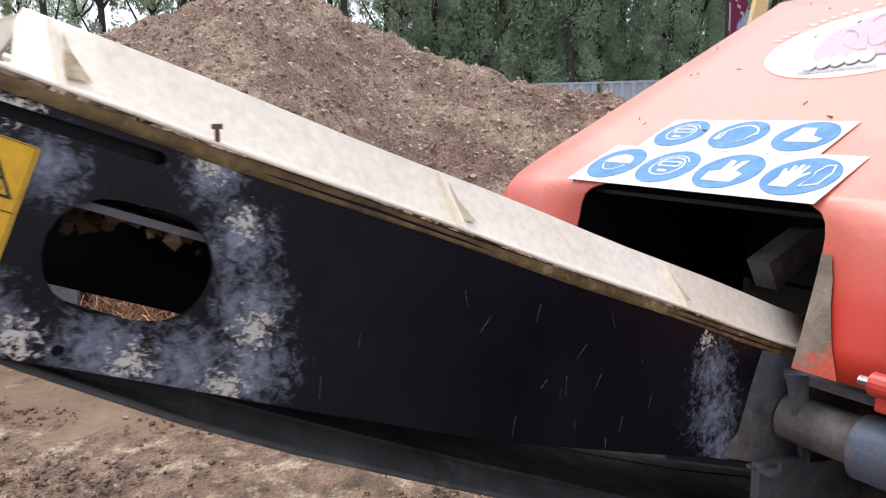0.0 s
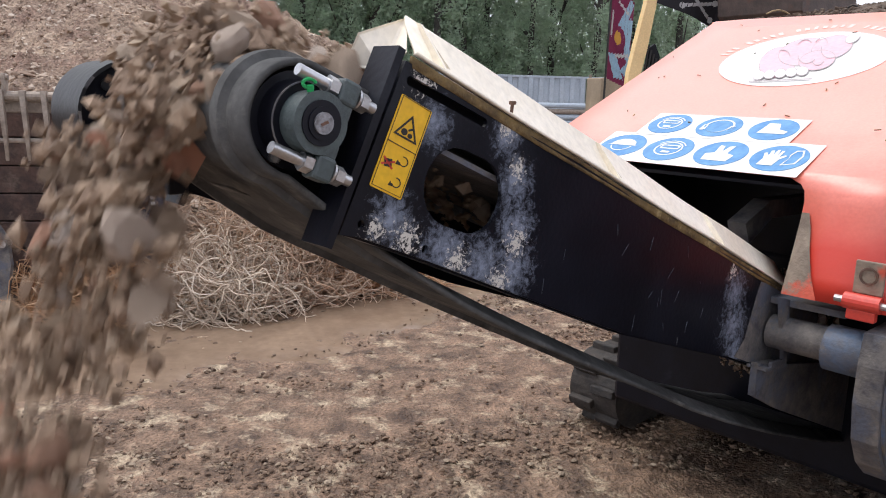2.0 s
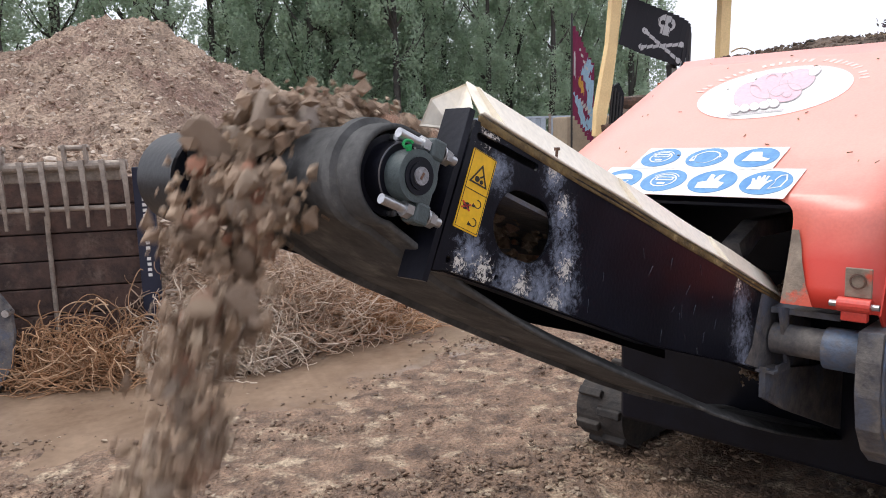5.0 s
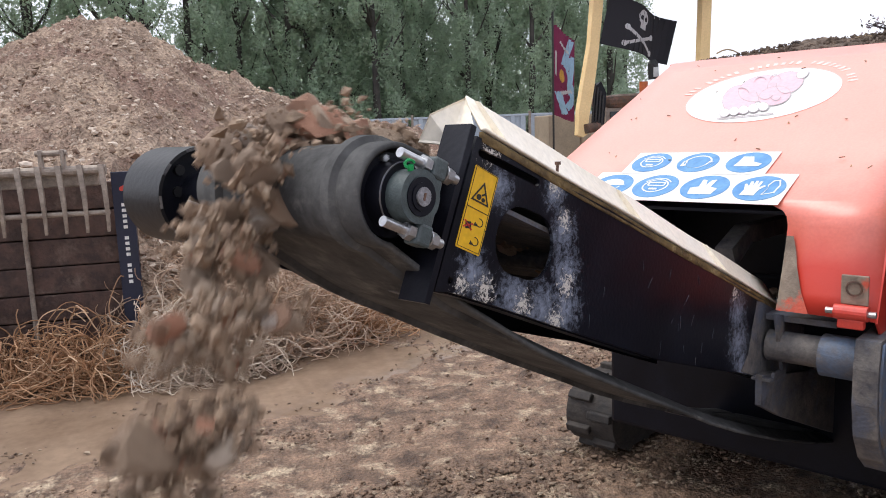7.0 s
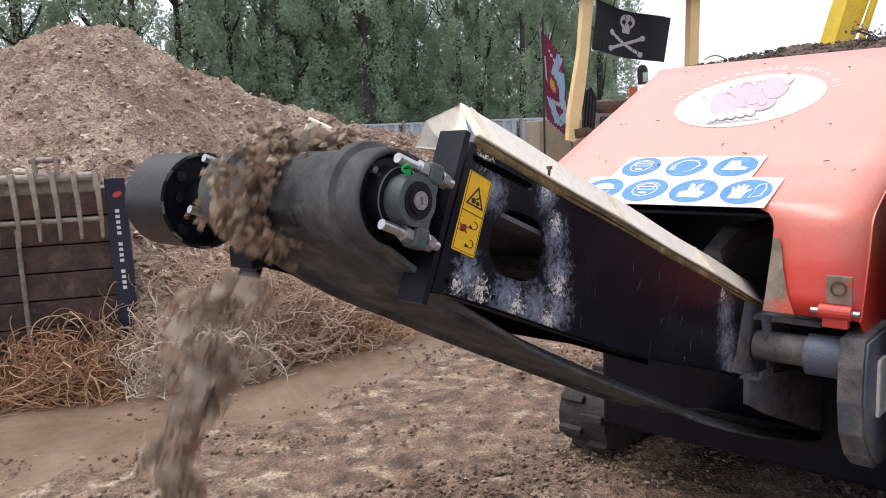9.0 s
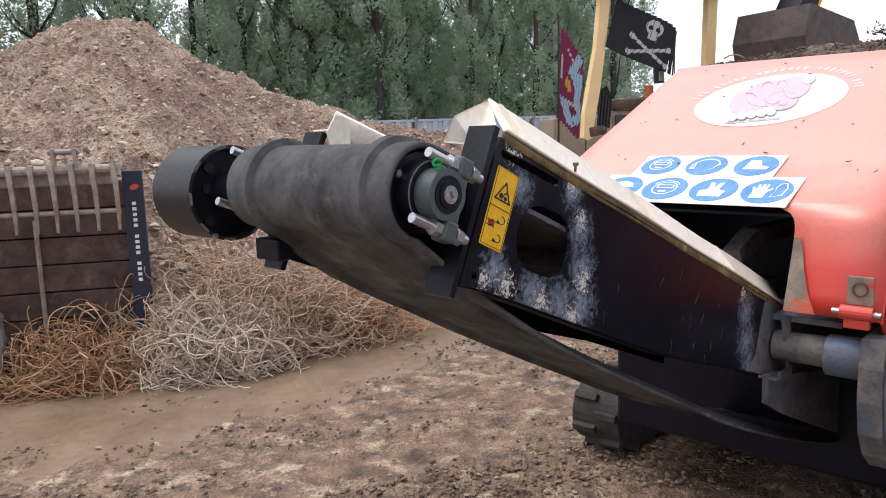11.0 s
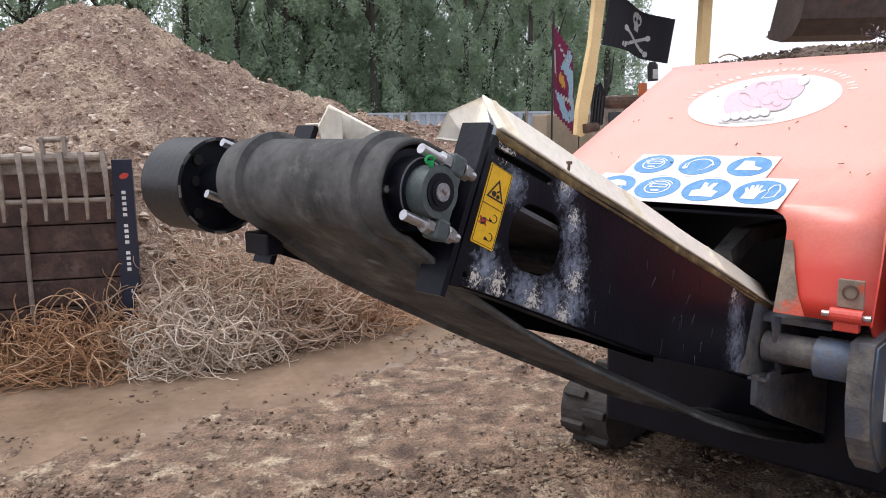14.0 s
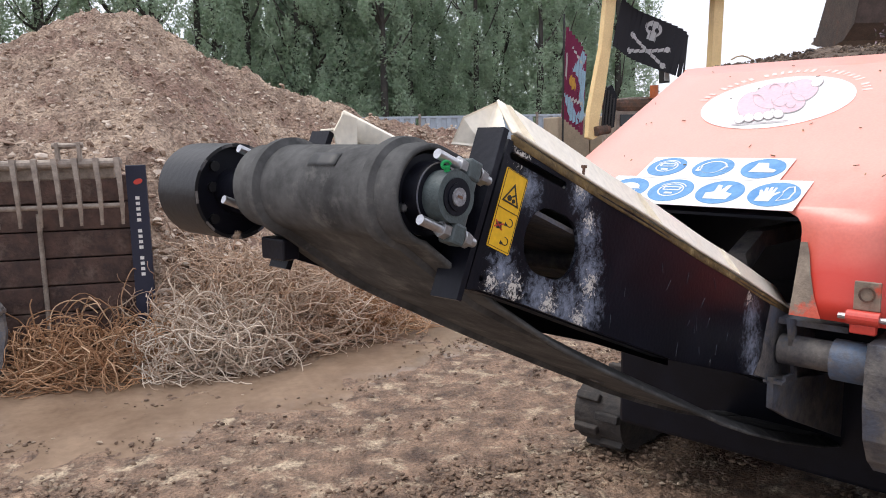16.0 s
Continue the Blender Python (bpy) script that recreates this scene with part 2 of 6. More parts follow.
SLATE = mat("slate_roof", (0.07, 0.085, 0.11), None, 2, 0.6, 0, 0.1, 20)
AMBER = mat("amber_plastic", (0.55, 0.13, 0.03), None, 10, 0.3, 0, 0, 60)


def sheen_above(m, deep, low, high):
    """Paler above a bend, sky sheen put into the colour; deep colour below it."""
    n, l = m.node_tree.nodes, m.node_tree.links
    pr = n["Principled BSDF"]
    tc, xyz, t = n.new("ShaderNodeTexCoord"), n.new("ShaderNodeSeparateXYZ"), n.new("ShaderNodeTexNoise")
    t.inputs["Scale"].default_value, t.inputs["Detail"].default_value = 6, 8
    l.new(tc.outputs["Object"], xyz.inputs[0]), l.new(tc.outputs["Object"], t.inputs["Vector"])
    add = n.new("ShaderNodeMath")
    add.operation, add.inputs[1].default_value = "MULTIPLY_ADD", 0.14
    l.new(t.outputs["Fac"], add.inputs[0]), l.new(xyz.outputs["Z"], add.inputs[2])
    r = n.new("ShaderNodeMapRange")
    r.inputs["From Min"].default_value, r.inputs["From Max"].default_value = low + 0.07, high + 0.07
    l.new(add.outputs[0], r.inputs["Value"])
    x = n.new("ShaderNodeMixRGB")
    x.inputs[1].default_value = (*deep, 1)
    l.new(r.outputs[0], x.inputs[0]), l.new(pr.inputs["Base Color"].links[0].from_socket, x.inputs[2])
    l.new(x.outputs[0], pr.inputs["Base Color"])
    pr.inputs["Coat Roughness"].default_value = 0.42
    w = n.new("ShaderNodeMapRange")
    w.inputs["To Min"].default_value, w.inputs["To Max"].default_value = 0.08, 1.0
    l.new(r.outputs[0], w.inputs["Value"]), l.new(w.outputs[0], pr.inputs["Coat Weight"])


# The hood's pale upper face is sky reflection painted into the red.
sheen_above(RED, (0.58, 0.045, 0.027), 1.26, 1.56)


def scuffed(name, base, haze, fleck, blobs, flecks):
    """Black paint with a bluish haze and bare white flecks worn through in rounded areas (x, z, radius)."""
    m = base.copy()
    m.name = name
    n, l = m.node_tree.nodes, m.node_tree.links
    pr = n["Principled BSDF"]
    tc = n.new("ShaderNodeTexCoord")

    def area(items):
        out = None
        for x, z, r in items:
            d = n.new("ShaderNodeVectorMath")
            d.operation = "DISTANCE"
            d.inputs[1].default_value = (x, 0, z)
            l.new(tc.outputs["Object"], d.inputs[0])
            f = n.new("ShaderNodeMapRange")
            f.inputs["From Min"].default_value, f.inputs["From Max"].default_value = 0, r
            f.inputs["To Min"].default_value, f.inputs["To Max"].default_value = 1, 0
            l.new(d.outputs["Value"], f.inputs["Value"])
            if out is None:
                out = f.outputs[0]
            else:
                a = n.new("ShaderNodeMath")
                a.operation = "MAXIMUM"
                l.new(out, a.inputs[0]), l.new(f.outputs[0], a.inputs[1])
                out = a.outputs[0]
        return out

    col = pr.inputs["Base Color"].links[0].from_socket
    for items, colour, scale, detail, lo, hi, weight, rough in ((blobs, haze, 62, 12, 0.70, 0.96, 0.42, 0.78), (flecks, fleck, 110, 12, 0.775, 0.83, 0.36, 0.74)):
        t = n.new("ShaderNodeTexNoise")
        t.inputs["Scale"].default_value, t.inputs["Detail"].default_value, t.inputs["Roughness"].default_value = scale, detail, rough
        t.inputs["Distortion"].default_value = 0.5
        l.new(tc.outputs["Object"], t.inputs["Vector"])
        s = n.new("ShaderNodeMath")
        s.operation, s.inputs[1].default_value = "MULTIPLY_ADD", weight
        l.new(area(items), s.inputs[0]), l.new(t.outputs["Fac"], s.inputs[2])
        r = n.new("ShaderNodeMapRange")
        r.inputs["From Min"].default_value, r.inputs["From Max"].default_value = lo, hi
        l.new(s.outputs[0], r.inputs["Value"])
        gate = n.new("ShaderNodeMath")
        gate.operation = "GREATER_THAN"
        gate.inputs[1].default_value = 0.02
        l.new(area(items), gate.inputs[0])
        f = n.new("ShaderNodeMath")
        f.operation = "MULTIPLY"
        l.new(r.outputs[0], f.inputs[0]), l.new(gate.outputs[0], f.inputs[1])
        x = n.new("ShaderNodeMixRGB")
        x.inputs[2].default_value = (*colour, 1)
        l.new(f.outputs[0], x.inputs[0]), l.new(col, x.inputs[1])
        col = x.outputs[0]
    l.new(col, pr.inputs["Base Color"])
    return m


SIDEPAINT = scuffed("scuffed_side_paint", BLACK, (0.22, 0.25, 0.32), (0.58, 0.55, 0.50),
                    [(0.335, 1.50, 0.09), (0.34, 1.42, 0.11), (0.335, 1.34, 0.12), (0.26, 1.36, 0.12), (0.17, 1.40, 0.11), (0.06, 1.46, 0.09), (0.31, 1.58, 0.08), (0.14, 1.60, 0.08), (1.19, 1.16, 0.12), (1.2, 1.07, 0.14), (1.22, 1.0, 0.11)],
                    [(0.09, 1.425, 0.08), (0.03, 1.445, 0.06), (0.20, 1.375, 0.08), (0.30, 1.32, 0.09), (0.345, 1.39, 0.08), (0.34, 1.52, 0.06), (0.31, 1.59, 0.06), (0.12, 1.665, 0.07), (1.17, 1.22, 0.06)])


# ---------------------------------------------------------------- mesh tools
def part(name, bm, material, parent=None, label="", smooth=False, matrix=None):
    me = bpy.data.meshes.new(name)
    if isinstance(bm, bpy.types.Mesh):
        me = bm
        me.name = name
    else:
        bmesh.ops.recalc_face_normals(bm, faces=bm.faces)
        bm.to_mesh(me)
        bm.free()
    if matrix is not None:
        me.transform(matrix)
    me.materials.clear()
    me.materials.append(material)
    if smooth:
        for p in me.polygons:
            p.use_smooth = True
        try:
            me.set_sharp_from_angle(angle=radians(40))
        except AttributeError:
            pass
    ob = new(name, me)
    ob.parent = parent
    if label:
        tagged(ob, label)
    return ob


def thing(name, m, label, category, group="", kind=""):
    ob = new(name)
    ob.empty_display_size = 0.1
    ob.matrix_basis = m
    return tagged(ob, label, category, group, kind)


def box(bm, x0, x1, y0, y1, z0, z1, bevel=0.0, m=None):
    vs = bmesh.ops.create_cube(bm, size=1)["verts"]
    bmesh.ops.transform(bm, verts=vs, matrix=Matrix.Translation(((x0 + x1) / 2, (y0 + y1) / 2, (z0 + z1) / 2)) @ Matrix.Diagonal((x1 - x0, y1 - y0, z1 - z0, 1)))
    if bevel:
        es = list({e for v in vs for e in v.link_edges})
        out = bmesh.ops.bevel(bm, geom=es, offset=bevel, segments=2, affect="EDGES", profile=0.5)
        vs = list({v for f in out["faces"] for v in f.verts} | {v for v in vs if v.is_valid})
    if m is not None:
        bmesh.ops.transform(bm, verts=vs, matrix=m)
    return bm


def rod(bm, a, b, r, seg=16, r2=None):
    a, b = Vector(a), Vector(b)
    q = (b - a).to_track_quat("Z", "Y").to_matrix().to_4x4()
    bmesh.ops.create_cone(bm, cap_ends=True, segments=seg, radius1=r, radius2=r if r2 is None else r2, depth=(b - a).length, matrix=Matrix.Translation((a + b) / 2) @ q)
    return bm


def prism(bm, pts, y0, y1):
    """Extrude an outline in (x, z) from y0 to y1."""
    lo = [bm.verts.new((x, y0, z)) for x, z in pts]
    hi = [bm.verts.new((x, y1, z)) for x, z in pts]
    bm.faces.new(lo), bm.faces.new(hi[::-1])
    for i in range(len(pts)):
        j = (i + 1) % len(pts)
        bm.faces.new((lo[i], hi[i], hi[j], lo[j]))
    return bm


def tube(verts, faces, pts, r, seg=4):
    """Append a thin bent tube to vertex and face lists."""
    base = len(verts)
    n = len(pts)
    for i, p in enumerate(pts):
        d = (pts[min(i + 1, n - 1)] - pts[max(i - 1, 0)])
        d = d / (np.linalg.norm(d) + 1e-9)
        s = np.cross(d, (0.3, 0.2, 0.93))
        s = s / (np.linalg.norm(s) + 1e-9)
        w = np.cross(d, s)
        for k in range(seg):
            a = 2 * math.pi * k / seg
            verts.append(tuple(p + r * (math.cos(a) * s + math.sin(a) * w)))
    for i in range(n - 1):
        for k in range(seg):
            k2 = (k + 1) % seg
            faces.append((base + i * seg + k, base + i * seg + k2, base + (i + 1) * seg + k2, base + (i + 1) * seg + k))


def flat(outlines, thick, name="plate"):
    """A mesh in the xy plane from closed outlines; inner outlines become holes."""
    cu = bpy.data.curves.new(name, "CURVE")
    cu.dimensions, cu.fill_mode, cu.extrude = "2D", "BOTH", thick / 2
    for pts in outlines:
        sp = cu.splines.new("POLY")
        sp.points.add(len(pts) - 1)
        for q, (x, y) in zip(sp.points, pts):
            q.co = (x, y, 0, 1)
        sp.use_cyclic_u = True
    ob = bpy.data.objects.new(name, cu)
    scene.collection.objects.link(ob)
    me = bpy.data.meshes.new_from_object(ob.evaluated_get(bpy.context.evaluated_depsgraph_get()))
    bpy.data.objects.remove(ob)
    return me


def ellipse(cx, cy, a, b=None, n=36, turn=0.0, start=0.0, end=360.0):
    b = b or a
    t = radians(turn)
    out = []
    full = end - start >= 360
    for i in range(n if full else n + 1):
        w = radians(start + (end - start) * i / n)
        x, y = a * math.cos(w), b * math.sin(w)
        out.append((cx + x * math.cos(t) - y * math.sin(t), cy + x * math.sin(t) + y * math.cos(t)))
    return out


def arcband(cx, cy, r0, r1, start, end, n=18):
    return ellipse(cx, cy, r1, n=n, start=start, end=end) + ellipse(cx, cy, r0, n=n, start=start, end=end)[::-1]


def stadium(cx, cy, w, h, turn=0.0, n=10):
    r, d = h / 2, w / 2 - h / 2
    pts = [(d + r * math.cos(radians(a)), r * math.sin(radians(a))) for a in np.linspace(-90, 90, n)]
    pts += [(-d + r * math.cos(radians(a)), r * math.sin(radians(a))) for a in np.linspace(90, 270, n)]
    t = radians(turn)
    return [(cx + x * math.cos(t) - y * math.sin(t), cy + x * math.sin(t) + y * math.cos(t)) for x, y in pts]


def rect(cx, cy, w, h, turn=0.0, r=0.0):
    if r:
        pts = []
        for sx, sy, a0 in ((1, -1, -90), (1, 1, 0), (-1, 1, 90), (-1, -1, 180)):
            for a in (0, 30, 60, 90):
                pts.append((sx * (w / 2 - r) + r * math.cos(radians(a0 + a)), sy * (h / 2 - r) + r * math.sin(radians(a0 + a))))
    else:
        pts = [(w / 2, -h / 2), (w / 2, h / 2), (-w / 2, h / 2), (-w / 2, -h / 2)]
    t = radians(turn)
    return [(cx + x * math.cos(t) - y * math.sin(t), cy + x * math.sin(t) + y * math.cos(t)) for x, y in pts]


rng = np.random.default_rng(7)
ICO = bmesh.new()
bmesh.ops.create_icosphere(ICO, subdivisions=1, radius=1)
OCT_V = np.array([(1, 0, 0), (-1, 0, 0), (0, 1, 0), (0, -1, 0), (0, 0, 1), (0, 0, -1)], float)
OCT_F = [(0, 2, 4), (2, 1, 4), (1, 3, 4), (3, 0, 4), (2, 0, 5), (1, 2, 5), (3, 1, 5), (0, 3, 5)]
ICO_V = np.array([v.co[:] for v in ICO.verts])
ICO_F = [tuple(v.index for v in f.verts) for f in ICO.faces]
ICO.free()
ICO = bmesh.new()
bmesh.ops.create_icosphere(ICO, subdivisions=2, radius=1)
ICO2_V = np.array([v.co[:] for v in ICO.verts])
ICO2_F = [tuple(v.index for v in f.verts) for f in ICO.faces]
ICO.free()


def turn3():
    q = rng.normal(size=4)
    q = q / np.linalg.norm(q)
    w, x, y, z = q
    return np.array([[1 - 2 * (y * y + z * z), 2 * (x * y - z * w), 2 * (x * z + y * w)], [2 * (x * y + z * w), 1 - 2 * (x * x + z * z), 2 * (y * z - x * w)], [2 * (x * z - y * w), 2 * (y * z + x * w), 1 - 2 * (x * x + y * y)]])


def lump(verts, faces, p, r, fine=False, flatten=1.0, facets=5, deep=(0.45, 0.8), rough=0.10):
    """Append one angular stone to vertex and face lists."""
    V, F = (ICO2_V, ICO2_F) if fine else (OCT_V, OCT_F) if facets == 3 else (ICO_V, ICO_F)
    cuts = rng.normal(size=(facets, 3))
    cuts = cuts / np.linalg.norm(cuts, axis=1)[:, None]
    q = V.copy()
    for k in cuts:
        d = q @ k
        q = q - np.outer(np.maximum(d - rng.uniform(*deep), 0) * 0.95, k)
    q = q * rng.uniform(0.65, 1.25, 3) * (1 + rough * rng.normal(size=(len(V), 1)))
    q = (q @ turn3().T) * r
    q[:, 2] *= flatten
    base = len(verts)
    verts.extend(map(tuple, q + np.asarray(p)))
    faces.extend(tuple(base + i for i in f) for f in F)


def mesh_of(name, verts, faces):
    me = bpy.data.meshes.new(name)
    me.from_pydata([tuple(map(float, v)) for v in verts], [], faces)
    me.update()
    return me


def stuff(name, verts, faces, material, label, category):
    return tagged(part(name, mesh_of(name, verts, faces), material), label, category, "", "stuff")


# ---------------------------------------------------------------- ground and heap
def crest(x):
    return float(np.interp(x, (-30, -14, -9, -7, -5.2, -4, -3, -2.4, -1.65, -0.46, 0.1, 0.76, 1.7, 2.3, 3.0, 4.2, 6), (1.2, 1.3, 1.5, 1.95, 2.72, 3.22, 3.5, 3.42, 2.98, 2.40, 2.09, 1.88, 1.72, 1.6, 1.28, 0.5, 0)))


def heap_z(x, y):
    c = crest(x)
    if c <= 0 or y < 5.72 and x < -1.72:
        return -0.3
    if x < -1.9:
        foot = 1.38
        z = foot + (c - foot) * np.clip((y - 5.75) / 6.25, 0, 1) ** 1.05 if y < 12 else c - 0.55 * (y - 12)
    else:
        w = np.clip((x + 1.75) / 1.3, 0, 1)
        y0 = 6.6 - 0.85 * (1 - w) + 0.25 * max(0, x)
        ramp = np.clip((y - y0) / (12 - y0), -0.1, 1)
        z = c * ramp if y < 12 else c - 0.55 * (y - 12)
        if w < 1 and y < 12:
            z2 = 1.38 + (c - 1.38) * np.clip((y - 5.75) / 6.25, 0, 1)
            z = z2 * (1 - w) + z * w
        if y < 12:
            z = min(z, 1.3 * (y - 5.12 - 0.75 * max(0, x + 1.75)))
    p = Vector((x * 0.55, y * 0.55, 3.1))
    z += 0.22 * noise.noise(p) + 0.12 * noise.noise(p * 2.7) + 0.10 * noise.noise(p * 7) - 0.10 * abs(noise.noise(p * 13)) + 0.07 * noise.noise(p * 21) + 0.05 * noise.noise(p * 40)
    return z


def puddle_line(x):
    return 4.72 + 0.95 * max(0, x + 0.6) + 0.12 * min(0, x + 0.8)


def make_ground():
    xs = np.concatenate([[-900, -200, -60, -20], np.arange(-7, -4, 0.1), np.arange(-4, 3.6, 0.035), np.arange(3.6, 6.01, 0.1), [9, 20, 60, 200, 900]])
    ys = np.concatenate([[-300, -60, -15, -4, 0], np.arange(1.6, 6.4, 0.035), np.arange(6.4, 8.6, 0.1), [10, 14, 20, 40, 120, 400, 1500]])
    verts, faces = [], []
    for y in ys:
        for x in xs:
            near = 1.0 if -7.1 < x < 6.1 and 1.5 < y < 8.7 else 0.0
            q = Vector((x, y, 0))
            z = near * (0.018 * noise.noise(q * 1.3) + 0.012 * noise.noise(q * 4.1) + 0.014 * max(0, noise.noise(q * 9)) + 0.010 * noise.noise(q * 16))
            verts.append((x, y, z - 0.012 * near))
    n = len(xs)
    for j in range(len(ys) - 1):
        for i in range(n - 1):
            faces.append((j * n + i, j * n + i + 1, (j + 1) * n + i + 1, (j + 1) * n + i))
    tagged(part("ground", mesh_of("ground", verts, faces), MUD, smooth=True), "brown churned mud yard with pale dry patches", "ground", "", "structure")
    # shallow wet film along the foot of the wire tangle
    verts, faces = [], []
    xs, ys = np.arange(-4.2, 1.7, 0.06), np.arange(3.0, 7.4, 0.06)
    n = len(xs)
    for y in ys:
        for x in xs:
            mid, half = puddle_line(x), 0.72 + 0.16 * max(0, -0.6 - x)
            d = abs(y - mid) / half
            verts.append((x, y, 0.006 - 0.022 * d * d + 0.016 * noise.noise(Vector((x * 1.7, y * 2.6, 5))) + 0.008 * noise.noise(Vector((x * 7, y * 9, 2)))))
    for j in range(len(ys) - 1):
        for i in range(n - 1):
            faces.append((j * n + i, j * n + i + 1, (j + 1) * n + i + 1, (j + 1) * n + i))
    tagged(part("puddle", mesh_of("puddle", verts, faces), WET, smooth=True), "shallow wet strip of muddy water on the yard", "puddle", "", "structure")
    verts, faces = [], []
    for i in range(120000):
        x, y = rng.uniform(-4.5, 3.2), 1.9 + 5.0 * rng.random() ** 1.3
        q = Vector((x * 0.8 + 0.3 * y, y * 1.6, 9))
        if rng.random() > max(0.05, min(1.0, 0.15 + 2.2 * noise.noise(q) + 0.8 * noise.noise(q * 4))):
            continue
        if abs(y - puddle_line(x)) < 0.5 and rng.random() < 0.85:
            continue
        r = 0.0025 + 0.018 * rng.random() ** 5
        lump(verts, faces, (x, y, r * 0.2), r, flatten=0.6, facets=3 if r < 0.009 else 5, rough=0.16)
    stuff("mud_clods", verts, faces, CLOD, "small dark clods and stones scattered over the mud", "clods")


def make_heap():
    xs, ys = np.concatenate([np.arange(-14, -8, 0.2), np.arange(-8, 4.5, 0.048), np.arange(4.5, 6.1, 0.2)]), np.concatenate([np.arange(5.05, 12.6, 0.05), np.arange(12.6, 16, 0.2)])
    verts, faces = [], []
    for y in ys:
        for x in xs:
            verts.append((x, y, heap_z(x, y)))
    n = len(xs)
    for j in range(len(ys) - 1):
        for i in range(n - 1):
            faces.append((j * n + i, j * n + i + 1, (j + 1) * n + i + 1, (j + 1) * n + i))
    tagged(part("earth_heap", mesh_of("earth_heap", verts, faces), HEAP, smooth=True), "tall tan heap of screened earth and rubble", "heap", "", "stuff")
    verts, faces = [], []
    for i in range(44000):
        x, y = rng.uniform(-8, 4), 5.2 + 7.2 * rng.random() if i % 9 else rng.uniform(5.1, 6.6)
        if i % 9 == 0:
            x = rng.uniform(-1.7, -0.5)
        if y > 11.6:
            y = 11.2 + 1.2 * rng.random()
        r = 0.010 + 0.045 * rng.random() ** 6
        if -1.75 < x < -0.4 and y < 7:
            r *= 1.2
        if x < -2.4 and y < 6.7:
            r *= 1.4
        z = heap_z(x, y)
        if z > 0.03:
            lump(verts, faces, (x, y, z + r * 0.1), r, flatten=0.7, facets=3 if r < 0.02 else 6, deep=(0.3, 0.65))
    stuff("heap_stones", verts, faces, STONE, "loose stones and brick bits lying on the earth heap", "stones")


make_ground()
make_heap()


# ---------------------------------------------------------------- timber bay wall, board, rake, wire
def make_wall():
    wall = thing("wall_timber", pose(0, 5.62, 0), "dark stained timber sleeper wall retaining the heap", "wall", kind="structure")
    base = box(bmesh.new(), -9.0, -1.72, 0.06, 0.16, 0, 1.40)
    part("backing", base, TIMBER, wall)
    for row in range(7):
        x = -9.0 + 0.4 * (row % 2)
        while x < -1.75:
            x1 = min(x + 2.4, -1.72)
            bm = box(bmesh.new(), x + 0.004, x1 - 0.004, -0.03 - 0.012 * rng.random(), 0.055, row * 0.205 + 0.004, row * 0.205 + 0.199, 0.006)
            part("plank", bm, TIMBER, wall)
            x = x1 + 0.001
    for x in (-2.46, -4.3, -6.2):
        part("steel_pin", rod(bmesh.new(), (x, -0.065, 0), (x, -0.065, 1.16), 0.018, 8), GALV, wall)
    board = thing("sign_board", pose(-1.755, 5.5, 0), "narrow navy board with white upright lettering bars", "sign")
    part("panel", box(bmesh.new(), -0.07, 0.07, -0.02, 0.02, 0, 1.50, 0.004), NAVY, board)
    z = 1.27
    for i in range(15):
        if i not in (5, 10):
            part("letter_bar", box(bmesh.new(), -0.014, 0.014, -0.025, -0.0205, z - 0.024, z), WHITE, board)
        z -= 0.041
    me = flat([ellipse(0, 0, 0.034, 0.02, 16, 20), ], 0.004)
    part("emblem", me, BRIGHTRED, board, matrix=pose(0.012, -0.023, 1.38, 90))


def make_rake():
    rake = thing("rake_grab", pose(-2.36, 5.2, 0), "grey steel rake attachment with curved tines hung on the wall", "rake")
    part("top_tube", rod(bmesh.new(), (-0.56, 0, 1.53), (0.56, 0, 1.53), 0.034, 12), GALV, rake)
    part("lower_rod", rod(bmesh.new(), (-0.56, -0.02, 1.235), (0.56, -0.02, 1.235), 0.017, 10), GALV, rake)
    part("top_bar", box(bmesh.new(), -0.60, 0.5, 0.03, 0.12, 1.42, 1.50, 0.01), GALV, rake)
    for x in (-0.42, 0.12):
        bm = rod(bmesh.new(), (x, 0, 1.655), (x + 0.2, 0, 1.655), 0.02, 10)
        part("pin", bm, GALV, rake)
        part("lug", box(bmesh.new(), x + 0.02, x + 0.045, -0.03, 0.03, 1.53, 1.68, 0.004), GALV, rake)
        part("lug", box(bmesh.new(), x + 0.16, x + 0.185, -0.03, 0.03, 1.53, 1.68, 0.004), GALV, rake)
    for i in range(9):
        x = -0.53 + i * 0.1325
        pts = []
        for a in np.linspace(0, 1, 9):
            pts.append((-0.055 - 0.03 * math.sin(a * math.pi) + 0.02 * a, 1.57 - 0.47 * a))
        bk = [(px + 0.045 * (1 - 0.55 * k / 8), pz) for k, (px, pz) in enumerate(pts)]
        bm = bmesh.new()
        ring = pts + bk[::-1]
        bow = [0.018 * math.sin((1.57 - q) / 0.47 * 2.6) + 0.004 * math.sin(5 * i) for p, q in ring]
        half = [0.018 - 0.009 * (1.57 - q) / 0.47 for p, q in ring]
        lo = [bm.verts.new((x + o - h, p, q)) for (p, q), o, h in zip(ring, bow, half)]
        hi = [bm.verts.new((x + o + h, p, q)) for (p, q), o, h in zip(ring, bow, half)]
        bm.faces.new(lo), bm.faces.new(hi[::-1])
        for k in range(len(ring)):
            j = (k + 1) % len(ring)
            bm.faces.new((lo[k], hi[k], hi[j], lo[j]))
        part("tine", bm, GALV, rake)


